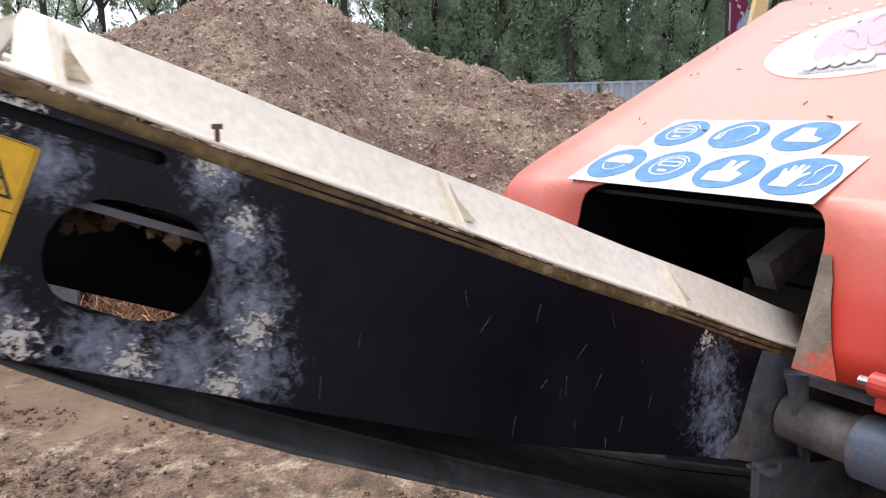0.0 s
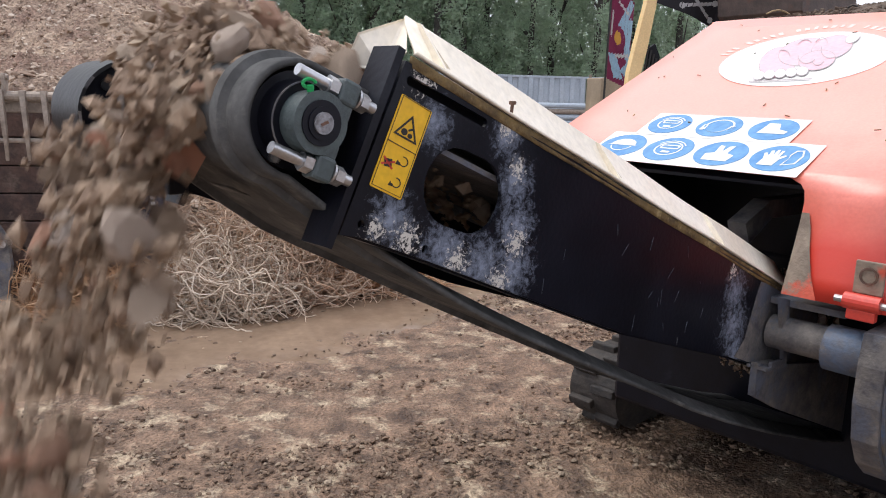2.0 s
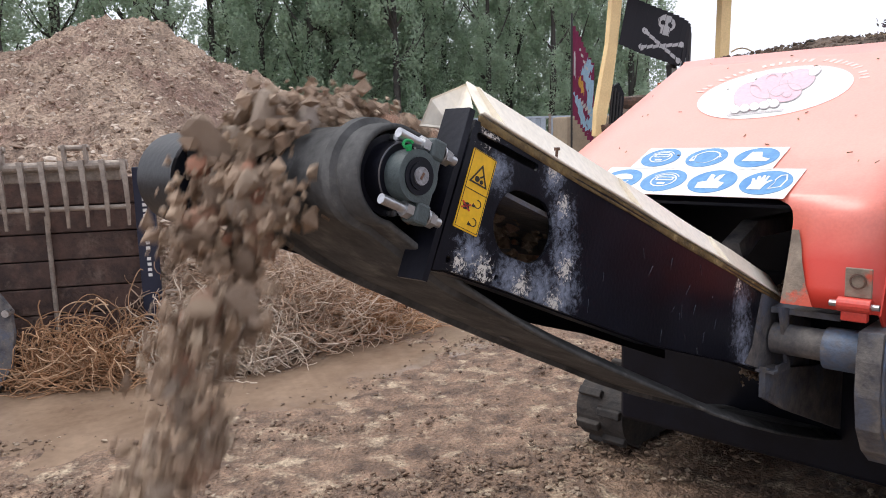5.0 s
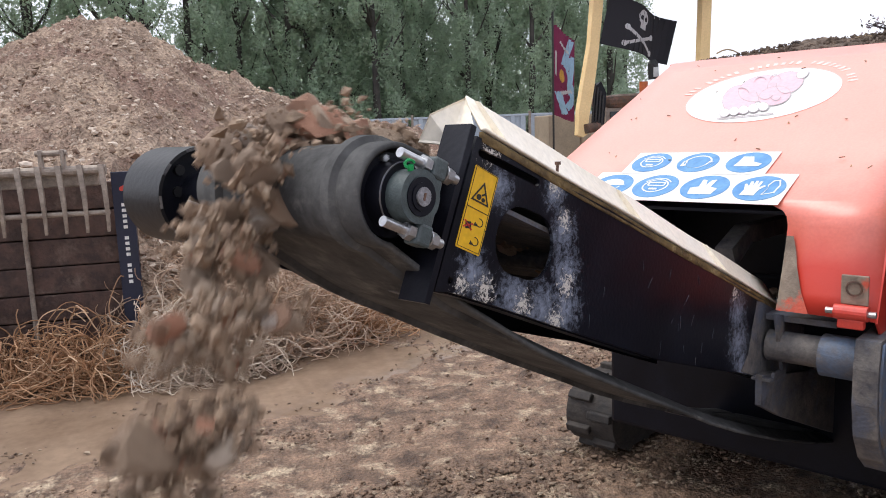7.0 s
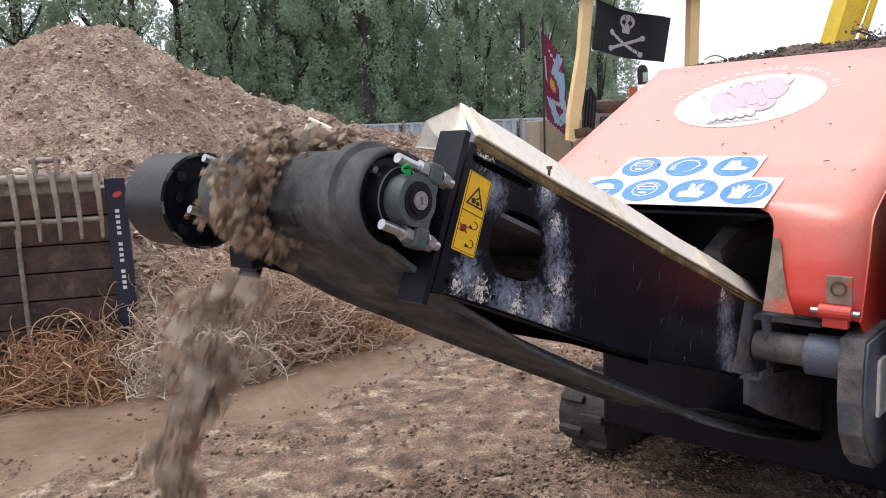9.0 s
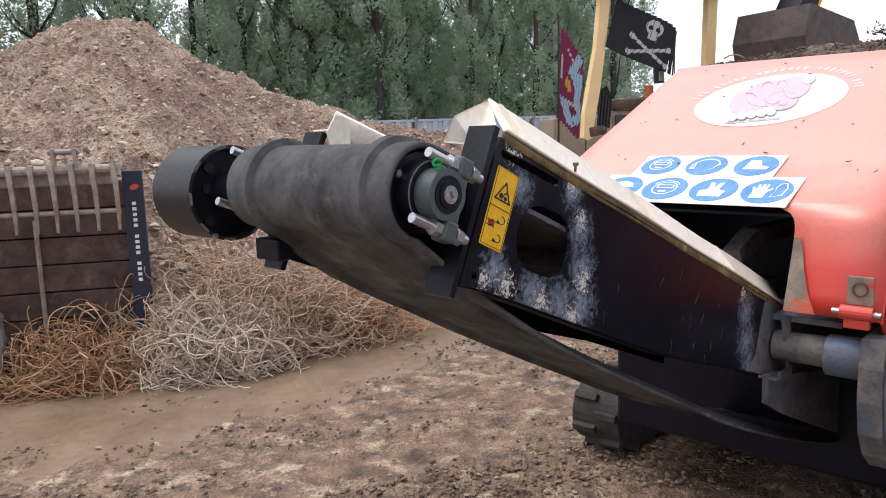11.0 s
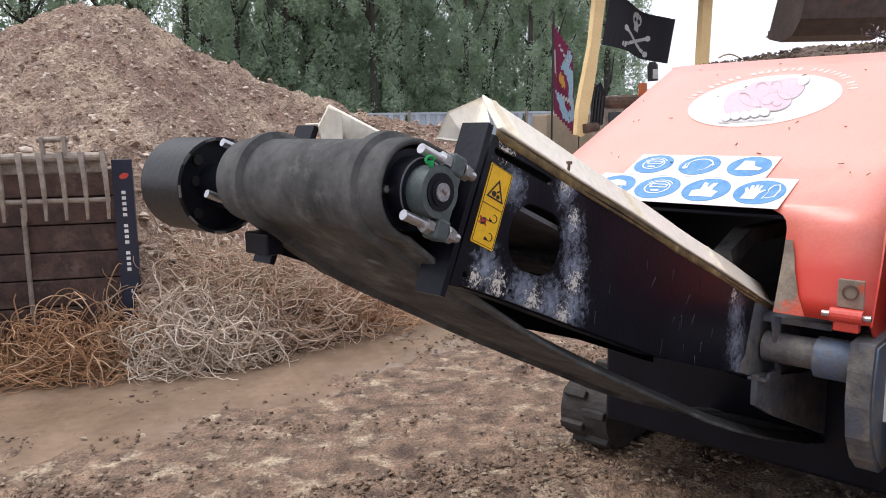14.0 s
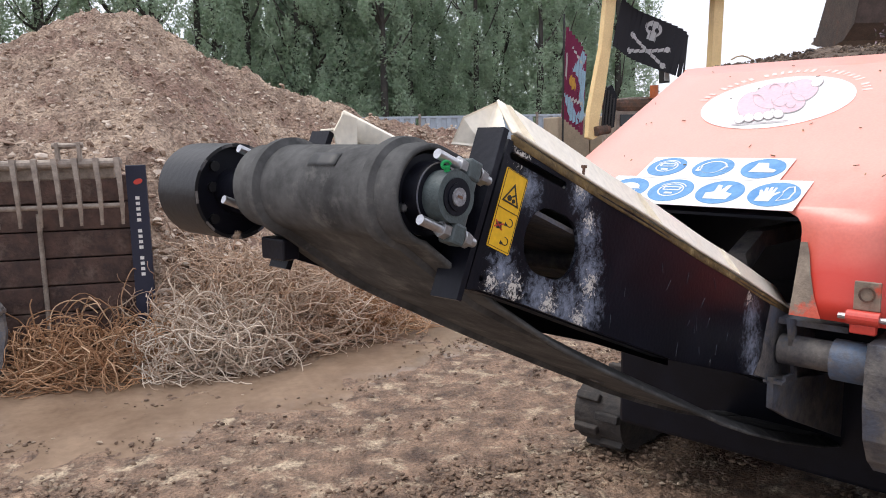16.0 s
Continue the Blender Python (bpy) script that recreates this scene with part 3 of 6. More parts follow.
def make_bucket():
    bk = thing("digger_bucket", pose(-2.72, 5.0, 0, 0, 0, -10), "dusty dark grey digger bucket standing on the mud by the wall", "bucket")
    prof = [(-0.22, 0.02), (-0.02, 0.0), (0.10, 0.18), (0.15, 0.42), (0.14, 0.60), (0.06, 0.72), (-0.02, 0.79), (-0.07, 0.78), (-0.10, 0.62), (-0.12, 0.40)]
    part("side_plate", prism(bmesh.new(), prof, -0.02, 0.015), DUSTY, bk, "dusty grey lug plate with a pin hole")
    part("side_plate", prism(bmesh.new(), [(x - 0.42, z) for x, z in prof], 0.30, 0.335), DUSTY, bk)
    part("pin_hole", rod(bmesh.new(), (0.02, -0.024, 0.63), (0.02, -0.0205, 0.63), 0.03, 16), INK, bk)
    part("shell", box(bmesh.new(), -0.62, -0.13, 0.02, 0.30, 0.0, 0.40, 0.03), BUCKET, bk)
    part("cross_beam", box(bmesh.new(), -0.60, -0.09, -0.015, 0.09, 0.44, 0.56, 0.012), DUSTY, bk)
    part("rib", box(bmesh.new(), -0.60, -0.12, -0.01, 0.05, 0.38, 0.43, 0.006), BUCKET, bk)
    for x, h in ((-0.36, 0.74), (-0.27, 0.70)):
        part("lug", prism(bmesh.new(), [(x - 0.07, 0.55), (x + 0.07, 0.55), (x + 0.03, h), (x - 0.03, h)], 0.02 + 0.1 * (x > -0.3), 0.045 + 0.1 * (x > -0.3)), BUCKET, bk)
    part("bolt", rod(bmesh.new(), (-0.08, -0.03, 0.80), (-0.03, -0.03, 0.83), 0.018, 10), STEEL, bk)
    part("cap", rod(bmesh.new(), (-0.15, -0.02, 0.77), (-0.08, -0.02, 0.79), 0.024, 10), BRIGHTRED, bk)
    part("pin_end", rod(bmesh.new(), (0.12, -0.05, 0.57), (0.12, 0.03, 0.57), 0.026, 10), STEEL, bk)


def make_pallet():
    pal = thing("wooden_pallet", pose(PALLET[0], PALLET[1], 0, 0, 0, 6), "small pale wooden pallet lying on the mud", "pallet")
    for k in range(4):
        part("slat", box(bmesh.new(), -0.28, 0.28, -0.16 + 0.09 * k, -0.09 + 0.09 * k, 0.06, 0.078, 0.003), PINE, pal)
    for x in (-0.24, 0, 0.24):
        part("bearer", box(bmesh.new(), x - 0.03, x + 0.03, -0.16, 0.17, 0.003, 0.0595, 0.003), PINE, pal)
    fork = thing("garden_fork", pose(PALLET[0] - 0.1, PALLET[1] + 0.28, 0.08, 10, 0, 0), "digging fork with an orange handle leaning by the pallet", "fork")
    part("handle", rod(bmesh.new(), (0, 0, 0.36), (0, 0, 0.78), 0.016, 10), AMBER, fork)
    part("socket", rod(bmesh.new(), (0, 0, 0.28), (0, 0, 0.37), 0.02, 10), STEEL, fork)
    part("yoke", box(bmesh.new(), -0.09, 0.09, -0.01, 0.01, 0.26, 0.29, 0.004), GALV, fork)
    for k in range(4):
        part("prong", rod(bmesh.new(), (-0.08 + 0.053 * k, 0, 0.27), (-0.08 + 0.053 * k, 0, 0.0), 0.007, 8, 0.004), GALV, fork)


def wires(name, count, centre, size, material, label, rad, tight, rise=0.0):
    """Springy curled wires that start inside a dome over the ground."""
    verts, faces = [], []
    c, s = np.array(centre), np.array(size)
    for i in range(count):
        g = rng.normal(size=3)
        g = g / np.linalg.norm(g) * rng.random() ** 0.6 * rng.uniform(0.75, 1.2)
        p = c + g * s
        p[2] = max(0.02, abs(p[2]))
        d = rng.normal(size=3) * np.array([1, 0.7, 0.6]) + np.array([0, 0, rise])
        d /= np.linalg.norm(d)
        axis = rng.normal(size=3)
        axis /= np.linalg.norm(axis)
        kappa = rng.uniform(0.0, 0.8) * tight
        pts = []
        for k in range(int(rng.integers(7, 16)) + (8 if rise else 0)):
            pts.append(p.copy())
            p = p + d * 0.042
            axis = axis + 0.9 * rng.normal(size=3)
            axis /= np.linalg.norm(axis)
            off = (p - c) / s
            d = d + kappa * 0.042 * np.cross(axis, d) + (0.26 if rise == 0 else 0.13) * rng.normal(size=3) - 0.22 * off * (np.linalg.norm(off) > 1.0)
            d /= np.linalg.norm(d)
            if p[2] < 0.012:
                p[2], d[2] = 0.012, abs(d[2]) * 0.4
        tube(verts, faces, pts, rad * rng.uniform(0.7, 1.3))
    stuff(name, verts, faces, material, label, "scrap wire")


PALLET = (-3.12, 5.0)
make_wall()
make_rake()
make_bucket()
make_pallet()
wires("pale_wire_tangle", 1250, (-1.28, 5.22, 0.05), (0.52, 0.42, 0.46), WIREP, "springy tangle of pale grey scrap wire on the mud", 0.0036, 5.2)
wires("wire_tangle", 2700, (-0.95, 5.66, 0.12), (1.08, 0.5, 0.86), WIREB, "tangle of dull brown and grey scrap wire", 0.0036, 4.6)
wires("rusty_wire_tangle", 520, (-2.2, 5.15, 0.0), (0.8, 0.3, 0.36), WIRER, "loose rusty orange scrap wire", 0.0037, 3.2)
wires("loose_rusty_wire", 70, (-2.0, 5.25, 0.05), (0.8, 0.22, 0.34), WIRER, "long single strands of rusty wire sticking up", 0.0040, 3, rise=1.1)
wires("brown_wire_tangle", 620, (-0.10, 5.95, 0.05), (0.62, 0.4, 0.52), WIRER, "reddish brown scrap wire at the edge of the tangle", 0.0037, 5)
log = thing("log", pose(0.22, 6.55, 0.13, 0, 90, 20), "short dark sawn log lying in the mud", "log")
bm = bmesh.new()
rod(bm, (0, 0, -0.3), (0, 0, 0.12), 0.14, 20, 0.13)
part("bark_body", bm, TIMBER, log, smooth=True)


# ---------------------------------------------------------------- fence, buildings and trees behind
def make_fence():
    fence = thing("fence_steel", pose(0, 28, 0), "pale blue grey corrugated steel hoarding along the yard", "fence", kind="structure")
    for k in range(9):
        x0 = -18.0 + 4.6 * k
        pts, w = [], 0
        x = x0
        while x < x0 + 4.5:
            for dx, dy in ((0, 0), (0.16, 0), (0.2, -0.06), (0.34, -0.06), (0.38, 0)):
                if x + dx <= x0 + 4.5:
                    pts.append((x + dx, dy))
            x += 0.4
        bm = bmesh.new()
        rows = [[bm.verts.new((a, b + t, z)) for a, b in pts] for z, t in ((0, 0), (2.2, 0))]
        for i in range(len(pts) - 1):
            bm.faces.new((rows[0][i], rows[0][i + 1], rows[1][i + 1], rows[1][i]))
        ob = part("panel", bm, FENCE, fence)
        so = ob.modifiers.new("thick", "SOLIDIFY")
        so.thickness = 0.01
        part("post", box(bmesh.new(), x0 - 0.09, x0 - 0.01, -0.09, 0.03, 0, 2.3, 0.01), GALV, fence)
        part("rail", box(bmesh.new(), x0, x0 + 4.5, -0.075, -0.012, 2.13, 2.21, 0.008), FENCE, fence)
    for i in range(9):
        pile = thing("steel_pipe", pose(7.2 + 0.4 * (i % 2), 21, 0.62 + 0.16 * (i // 2)), "long grey steel pipe stacked before the hoarding", "pipe", "stacked pipes")
        bm = rod(bmesh.new(), (-2.2 - 0.2 * (i % 3), 0.2 * (i % 2), 0), (1.4 + 0.3 * (i % 2), 0.2 * (i % 2), 0), 0.075, 10)
        part("tube", bm, FENCE if i % 3 else GALV, pile)
    rack = thing("pipe_rack", pose(6.9, 21.1, 0), "low timber rack under stacked pipes", "rack")
    for x in (-1.8, 0, 1.3):
        part("bearer", box(bmesh.new(), x - 0.08, x + 0.08, -0.3, 0.5, 0, 0.54, 0.01), TIMBER, rack)
    blk = thing("concrete_block_wall", pose(3.75, 10.2, 0), "stained beige concrete block stack", "block wall")
    for r in range(3):
        for c in range(2):
            part("block", box(bmesh.new(), -0.45 + 0.5 * c + 0.06 * (r % 2), 0.04 + 0.5 * c + 0.06 * (r % 2), -0.3, 0.3, 0.62 * r + 0.004, 0.62 * r + 0.615, 0.02), CONCRETE, blk)
    shed = thing("red_container", pose(-9.4, 20, 0), "red sheet steel container with a sloped top behind the heap", "container")
    part("body", prism(bmesh.new(), [(-0.9, 0), (2.6, 0), (2.6, 3.9), (1.3, 3.5), (-0.9, 3.02)], 0, 2.4), REDBOX, shed)
    for i in range(5):
        part("letter_bar", box(bmesh.new(), 0.75 + 0.2 * i, 0.87 + 0.2 * i, -0.03, -0.004, 3.02 + 0.05 * i, 3.2 + 0.05 * i), WHITE, shed)
    hut = thing("slate_roof_hut", pose(-11.4, 18.5, 0), "low dark grey roofed hut behind the heap", "hut")
    part("wall", box(bmesh.new(), -2.8, 1.4, 0, 2.5, 0, 2.2), FENCE, hut)
    part("roof", box(bmesh.new(), -3.0, 1.6, -0.2, 2.7, 2.2, 2.62, 0.05), SLATE, hut)


def leaf_mesh(n, height, width, low, clump):
    """Crown of small leaf faces gathered in uneven, upswept sprays."""
    h = low + (height - low) * rng.random(clump) ** 0.9
    f = (h - low) / (height - low)
    rad = width * (0.62 + 0.38 * np.sin(np.minimum(1, 0.25 + f) * math.pi)) * (1 - 0.6 * f ** 3)
    a, r = rng.uniform(0, 2 * math.pi, clump), rad * rng.random(clump) ** 0.45
    mid = np.stack([r * np.cos(a), r * np.sin(a), h], 1)
    size = rng.uniform(0.28, 0.8, clump)
    pick = rng.integers(clump, size=n)
    g = rng.normal(size=(n, 3))
    g = g / np.linalg.norm(g, axis=1)[:, None] * (rng.random(n) ** 0.5 * size[pick])[:, None] * np.array([0.8, 0.8, 1.35])
    c = mid[pick] + g
    s1 = rng.normal(size=(n, 3))
    s1 /= np.linalg.norm(s1, axis=1)[:, None]
    s2 = np.cross(s1, rng.normal(size=(n, 3)))
    s2 /= np.linalg.norm(s2, axis=1)[:, None] + 1e-9
    sz = rng.uniform(0.045, 0.12, n)[:, None]
    verts = np.stack([c - s1 * sz, c - s2 * sz * 0.5, c + s1 * sz, c + s2 * sz * 0.5], 1).reshape(-1, 3)
    return mesh_of("crown", verts, [(4 * i, 4 * i + 1, 4 * i + 2, 4 * i + 3) for i in range(n)])


def tree(name, height, width, low, n, clump, label, spot):
    t = thing(name, pose(*spot, 0), label, "tree", "tree belt behind the yard")
    verts, faces = [], []
    lean = rng.normal(size=2) * 0.25
    trunk = [np.array([lean[0] * (k / 9) ** 2 + 0.1 * rng.normal() * (k > 0), lean[1] * (k / 9) ** 2, -0.2 + height * 0.88 * k / 9]) for k in range(10)]
    bm = bmesh.new()
    for k in range(9):
        rod(bm, trunk[k], trunk[k + 1] + np.array([0, 0, 0.03]), 0.19 * (1 - k / 10.5) + 0.02, 8, 0.19 * (1 - (k + 1) / 10.5) + 0.02)
    for k in range(12):
        b = trunk[int(rng.integers(2, 8))] + 0
        a = rng.uniform(0, 2 * math.pi)
        e = b + np.array([math.cos(a) * width * 0.8, math.sin(a) * width * 0.8, rng.uniform(1.2, 3.0)])
        m = (b + e) / 2 + np.array([0, 0, -0.3])
        rod(bm, b, m, 0.075, 6, 0.05), rod(bm, m, e, 0.05, 6, 0.015)
    part("trunk", bm, BARK, t)
    part("crown", leaf_mesh(n, height, width, low, clump), LEAF, t)
    return t


def make_trees():
    full = [tree("tree", 17, 1.9, 0.2, 24000, 150, "tall dense blue green tree, leafy down to the ground", (1.0 + 2.4 * i, 36 + 1.5 * i)) for i in range(3)]
    thin = [tree("tree", 16, 2.0, 2.2, 9000, 75, "slender tree with a thin crown and bare trunk", (-6.0 - 3.4 * i, 34 + 1.2 * i)) for i in range(3)]
    for k in range(15):
        x, y = -2.6 + 1.5 * k, 35.5 + 3 * ((k * 7) % 5) / 4
        copy_thing(full[k % 3], pose(min(x, 18.6), y, 0, 0, 0, 47 * k) @ Matrix.Scale(0.84 + 0.05 * ((k * 3) % 6), 4))
    for k in range(11):
        copy_thing(full[(k + 1) % 3], pose(-2.0 + 2.2 * k, 42.5 + (k * 3) % 4, 0, 0, 0, 31 * k) @ Matrix.Scale(1.05, 4))
    for k in range(15):
        copy_thing(thin[k % 3], pose(-24 + 1.6 * k, 33.5 + 6 * ((k * 5) % 4) / 3, 0, 0, 0, 61 * k))
    far = thing("far_hedge", pose(0, 62, 0), "distant green woodland edge", "woodland", kind="stuff")
    verts, faces = [], []
    for i in range(16000):
        c = np.array([rng.uniform(-60, 29), rng.uniform(-3, 3), 7.0 * rng.random() ** 0.8])
        R, sz, base = turn3(), rng.uniform(0.14, 0.3), len(verts)
        for q in ((-1, 0, 0), (0, -0.5, 0.15), (1, 0, 0), (0, 0.5, 0.15)):
            verts.append(tuple(c + R @ (np.array(q) * sz)))
        faces.append((base, base + 1, base + 2, base + 3))
    part("leaves", mesh_of("leaves", verts, faces), LEAF, far)


make_fence()
make_trees()


# ---------------------------------------------------------------- crusher: conveyor arm, hood, belt (local x along the arm, y across, z up)
ARM = pose(-0.484, 0.638, 0, 0, 0, 33.3)
SIDE = Matrix(((1, 0, 0, 0), (0, 0, 1, 0), (0, 1, 0, 0), (0, 0, 0, 1)))  # flat meshes stood up: (x, y, 0) to (x, 0, y)
AX_U, AX_Z, R_BELT = -0.081, 1.606, 0.080
crusher = thing("mobile_crusher", ARM, "red and black tracked mobile crusher with a discharge conveyor", "crusher")


def side_at(v):
    return Matrix.Translation((0, v, 0)) @ SIDE


OUT = [(0.083, 1.695), (-0.037, 1.445), (0.0, 1.437), (0.136, 1.383), (0.37, 1.285), (0.70, 1.15), (1.0, 1.05), (1.2, 0.985), (1.75, 0.77), (1.75, 1.02), (1.42, 1.158), (0.956, 1.347), (0.632, 1.481), (0.313, 1.606)]
HOLES = [stadium(0.212, 1.490, 0.182, 0.128, -20), stadium(0.172, 1.634, 0.186, 0.015, -21.5), ellipse(0.002, 1.457, 0.0065, n=14), ellipse(0.128, 1.404, 0.007, n=14)]


def make_arm():
    near = part("side_plate", flat([OUT] + HOLES, 0.008), SIDEPAINT, crusher, "black painted steel side plate with an oval cutout", matrix=side_at(0.004))
    part("side_plate", flat([OUT], 0.008), BLACK, crusher, matrix=side_at(0.548))
    # folded end flanges that carry the bearings
    for v0, v1 in ((0.0, 0.062), (0.49, 0.552)):
        bm = bmesh.new()
        prism(bm, [(0.083, 1.71), (-0.05, 1.425), (-0.062, 1.43), (0.070, 1.716)], v0 + 0.0, v1)
        part("end_flange", bm, BLACK, crusher)
    # lower return flange along the bottom edge
    low = OUT[2:9]
    bm = bmesh.new()
    for i in range(len(low) - 1):
        (a, b), (c, d) = low[i], low[i + 1]
        prism(bm, [(a, b - 0.004), (c, d - 0.004), (c, d), (a, b)], 0.009, 0.05)
    part("bottom_flange", bm, BLACK, crusher)
    grime = [(1.22, 0.982), (1.27, 1.02), (1.30, 1.10), (1.33, 1.17), (1.42, 1.145), (1.6, 1.06), (1.74, 1.0), (1.74, 0.775), (1.5, 0.87)]
    part("dust_patch", flat([grime], 0.0008), DUSTY, near, matrix=side_at(-0.0008))
    # fine scratches
    for i in range(22):
        x = rng.uniform(0.1, 1.2)
        top, bot = 1.70 - 0.40 * x, 1.43 - 0.40 * x
        z, ln, a = rng.uniform(bot + 0.02, top - 0.02), rng.uniform(0.006, 0.035), rng.uniform(40, 110)
        if math.hypot(x - 0.21, z - 1.49) < 0.1 or x < 0.16 and z > 1.49:
            continue
        part("scratch", flat([rect(x, z, ln, rng.uniform(0.0004, 0.0009), a)], 0.0008), WORN, near, matrix=side_at(-0.0006))
    # idlers, cross members and bed between the plates
    for u in (0.5, 0.85, 1.25):
        part("cross_tube", rod(bmesh.new(), (u, 0.01, 1.52 - 0.41 * (u - 0.21)), (u, 0.54, 1.52 - 0.41 * (u - 0.21)), 0.022, 12), DUSTY, crusher)
    bm = bmesh.new()
    prism(bm, [(0.08, 1.60), (1.6, 0.975), (1.6, 0.965), (0.08, 1.59)], 0.012, 0.54)
    part("belt_bed", bm, DUSTY, crusher)
    # Black strip added behind the slot to stand for the dark interior's shade.
    part("slot_shade_strip", box(bmesh.new(), 0, 0.3, 0.035, 0.041, -0.03, 0.03, 0, Matrix.Translation((0.06, 0, 1.68)) @ pose(0, 0, 0, 0, 22, 0)), BLACK, crusher)
    return near


def make_label(near):
    lab = part("warning_label", flat([rect(0, 0, 0.066, 0.146, 0, 0.003)], 0.0008), YELLOW, near, "yellow warning label with black pictograms", matrix=side_at(-0.0012) @ pose(0.0755, 1.567, 0, 0, 0, -24.5))
    base = side_at(-0.0022) @ pose(0.0755, 1.567, 0, 0, 0, -24.5)

    def ink(name, outs, m=INK):
        part(name, flat([[(1.24 * x, y) for x, y in o] for o in outs], 0.0006), m, near, matrix=base)

    ink("label_border", [rect(0, 0.001, 0.049, 0.142), rect(0, 0.001, 0.0475, 0.1405)])
    ink("label_line", [rect(0, 0.001, 0.048, 0.0012)])
    tri = [(-0.02, 0.014), (0.02, 0.014), (0, 0.052)]
    tri2 = [(-0.0155, 0.0168), (0.0155, 0.0168), (0, 0.046)]
    ink("warning_triangle", [tri, tri2])
    ink("roller_mark", [ellipse(-0.0045, 0.0235, 0.0052, n=16)])
    ink("roller_mark", [ellipse(0.0058, 0.0215, 0.0038, n=14)])
    ink("roller_mark", [rect(0.004, 0.0305, 0.008, 0.003, 40)])
    for y in (-0.018, -0.052):
        ink("turn_arrow", [arcband(0.010, y, 0.0062, 0.0078, -150, 110)])
        ink("turn_arrow", [[(0.010 - 0.0095, y - 0.001), (0.010 - 0.0035, y - 0.0075), (0.010 - 0.011, y - 0.0085)]])
    ink("danger_mark", [rect(-0.012, -0.03, 0.012, 0.012, 15)])
    ink("danger_cross", [rect(-0.012, -0.03, 0.022, 0.003, 30)], BRIGHTRED)
    ink("danger_cross", [rect(-0.012, -0.03, 0.022, 0.003, -35)], BRIGHTRED)


def strip(name, sect, u0, u1, material, label="", slope=-0.412, thick=0.004, rake=0.0):
    """A sheet with cross-section points (v, z at u=0), run along the arm's slope."""
    bm = bmesh.new()
    n = 14
    rows = []
    for k in range(n + 1):
        u = u0 + (u1 - u0) * k / n
        back = rake * max(0.0, 1 - k / 3)
        rows.append([bm.verts.new((u + back * i / (len(sect) - 1), v + 0.0012 * math.sin(9 * u + 3 * i), z + slope * (u + back * i / (len(sect) - 1)) + 0.0015 * math.sin(13 * u + i))) for i, (v, z) in enumerate(sect)])
    for k in range(n):
        for i in range(len(sect) - 1):
            bm.faces.new((rows[k][i], rows[k][i + 1], rows[k + 1][i + 1], rows[k + 1][i]))
    ob = part(name, bm, material, crusher, label, smooth=True)
    so = ob.modifiers.new("thick", "SOLIDIFY")
    so.thickness, so.offset = thick, 0
    return ob


def make_guards():
    g = strip("skirt_guard", [(-0.006, 1.746), (0.016, 1.750), (0.022, 1.755), (0.06, 1.806), (0.073, 1.825), (0.080, 1.824)], 0.10, 1.56, CREAM, "cream sheet skirt guard stained with mud", rake=0.05)
    strip("rubber_strip", [(0.001, 1.722), (0.0035, 1.731), (0.001, 1.741)], 0.095, 1.56, DIRT_EDGE, "mud caked strip under the guard", thick=0.007)
    f = strip("skirt_guard", [(0.528, 1.748), (0.492, 1.752), (0.480, 1.765), (0.477, 1.798), (0.482, 1.804)], 0.075, 1.56, CREAM, "cream sheet skirt guard on the far side", rake=0.03)
    # flared front wings that close the guards
    for pts, par in ((((0.10, 0.020, 1.708), (0.147, 0.076, 1.765), (0.058, 0.086, 1.736), (0.052, 0.112, 1.688), (0.085, 0.06, 1.68)), g),
                     (((0.075, 0.484, 1.715), (0.096, 0.477, 1.752), (0.135, 0.478, 1.742), (0.14, 0.484, 1.64), (0.085, 0.486, 1.67)), f)):
        bm = bmesh.new()
        bm.faces.new([bm.verts.new(p) for p in pts])
        ob = part("wing", bm, CREAM, par)
        so = ob.modifiers.new("thick", "SOLIDIFY")
        so.thickness = 0.004
    # triangular gussets between lip and sheet
    for u in (0.165, 0.655, 1.12):
        z = -0.412 * u
        bm = bmesh.new()
        a = [(u - 0.004, -0.006, 1.748 + z), (u - 0.004, 0.024, 1.757 + z), (u - 0.004, 0.072, 1.826 + z), (u - 0.004, 0.060, 1.824 + z)]
        b = [(x + 0.006, y, h - 0.0025) for x, y, h in a]
        va, vb = [bm.verts.new(q) for q in a], [bm.verts.new(q) for q in b]
        bm.faces.new(va), bm.faces.new(vb[::-1])
        for i in range(4):
            bm.faces.new((va[i], vb[i], vb[(i + 1) % 4], va[(i + 1) % 4]))
        part("gusset", bm, CREAM, g)
        bm = bmesh.new()
        q = [(u + 0.004, 0.024, 1.760 + z - 0.002), (u + 0.03 + 0.02 * rng.random(), 0.0265, 1.763 + z - 0.012), (u + 0.016, 0.045, 1.789 + z - 0.006), (u + 0.01, 0.062, 1.812 + z - 0.004)]
        bm.faces.new([bm.verts.new((x, y - 0.003, h + 0.002)) for x, y, h in q])
        part("dirt_stain", bm, CREAM2, g)
    bm = rod(bmesh.new(), (0.317, 0.0, 1.618), (0.317, -0.002, 1.634), 0.003, 8)
    rod(bm, (0.317, -0.002, 1.632), (0.317, -0.002, 1.638), 0.0065, 6)
    part("stud", bm, RUST, g)


BELT_MARKS = []


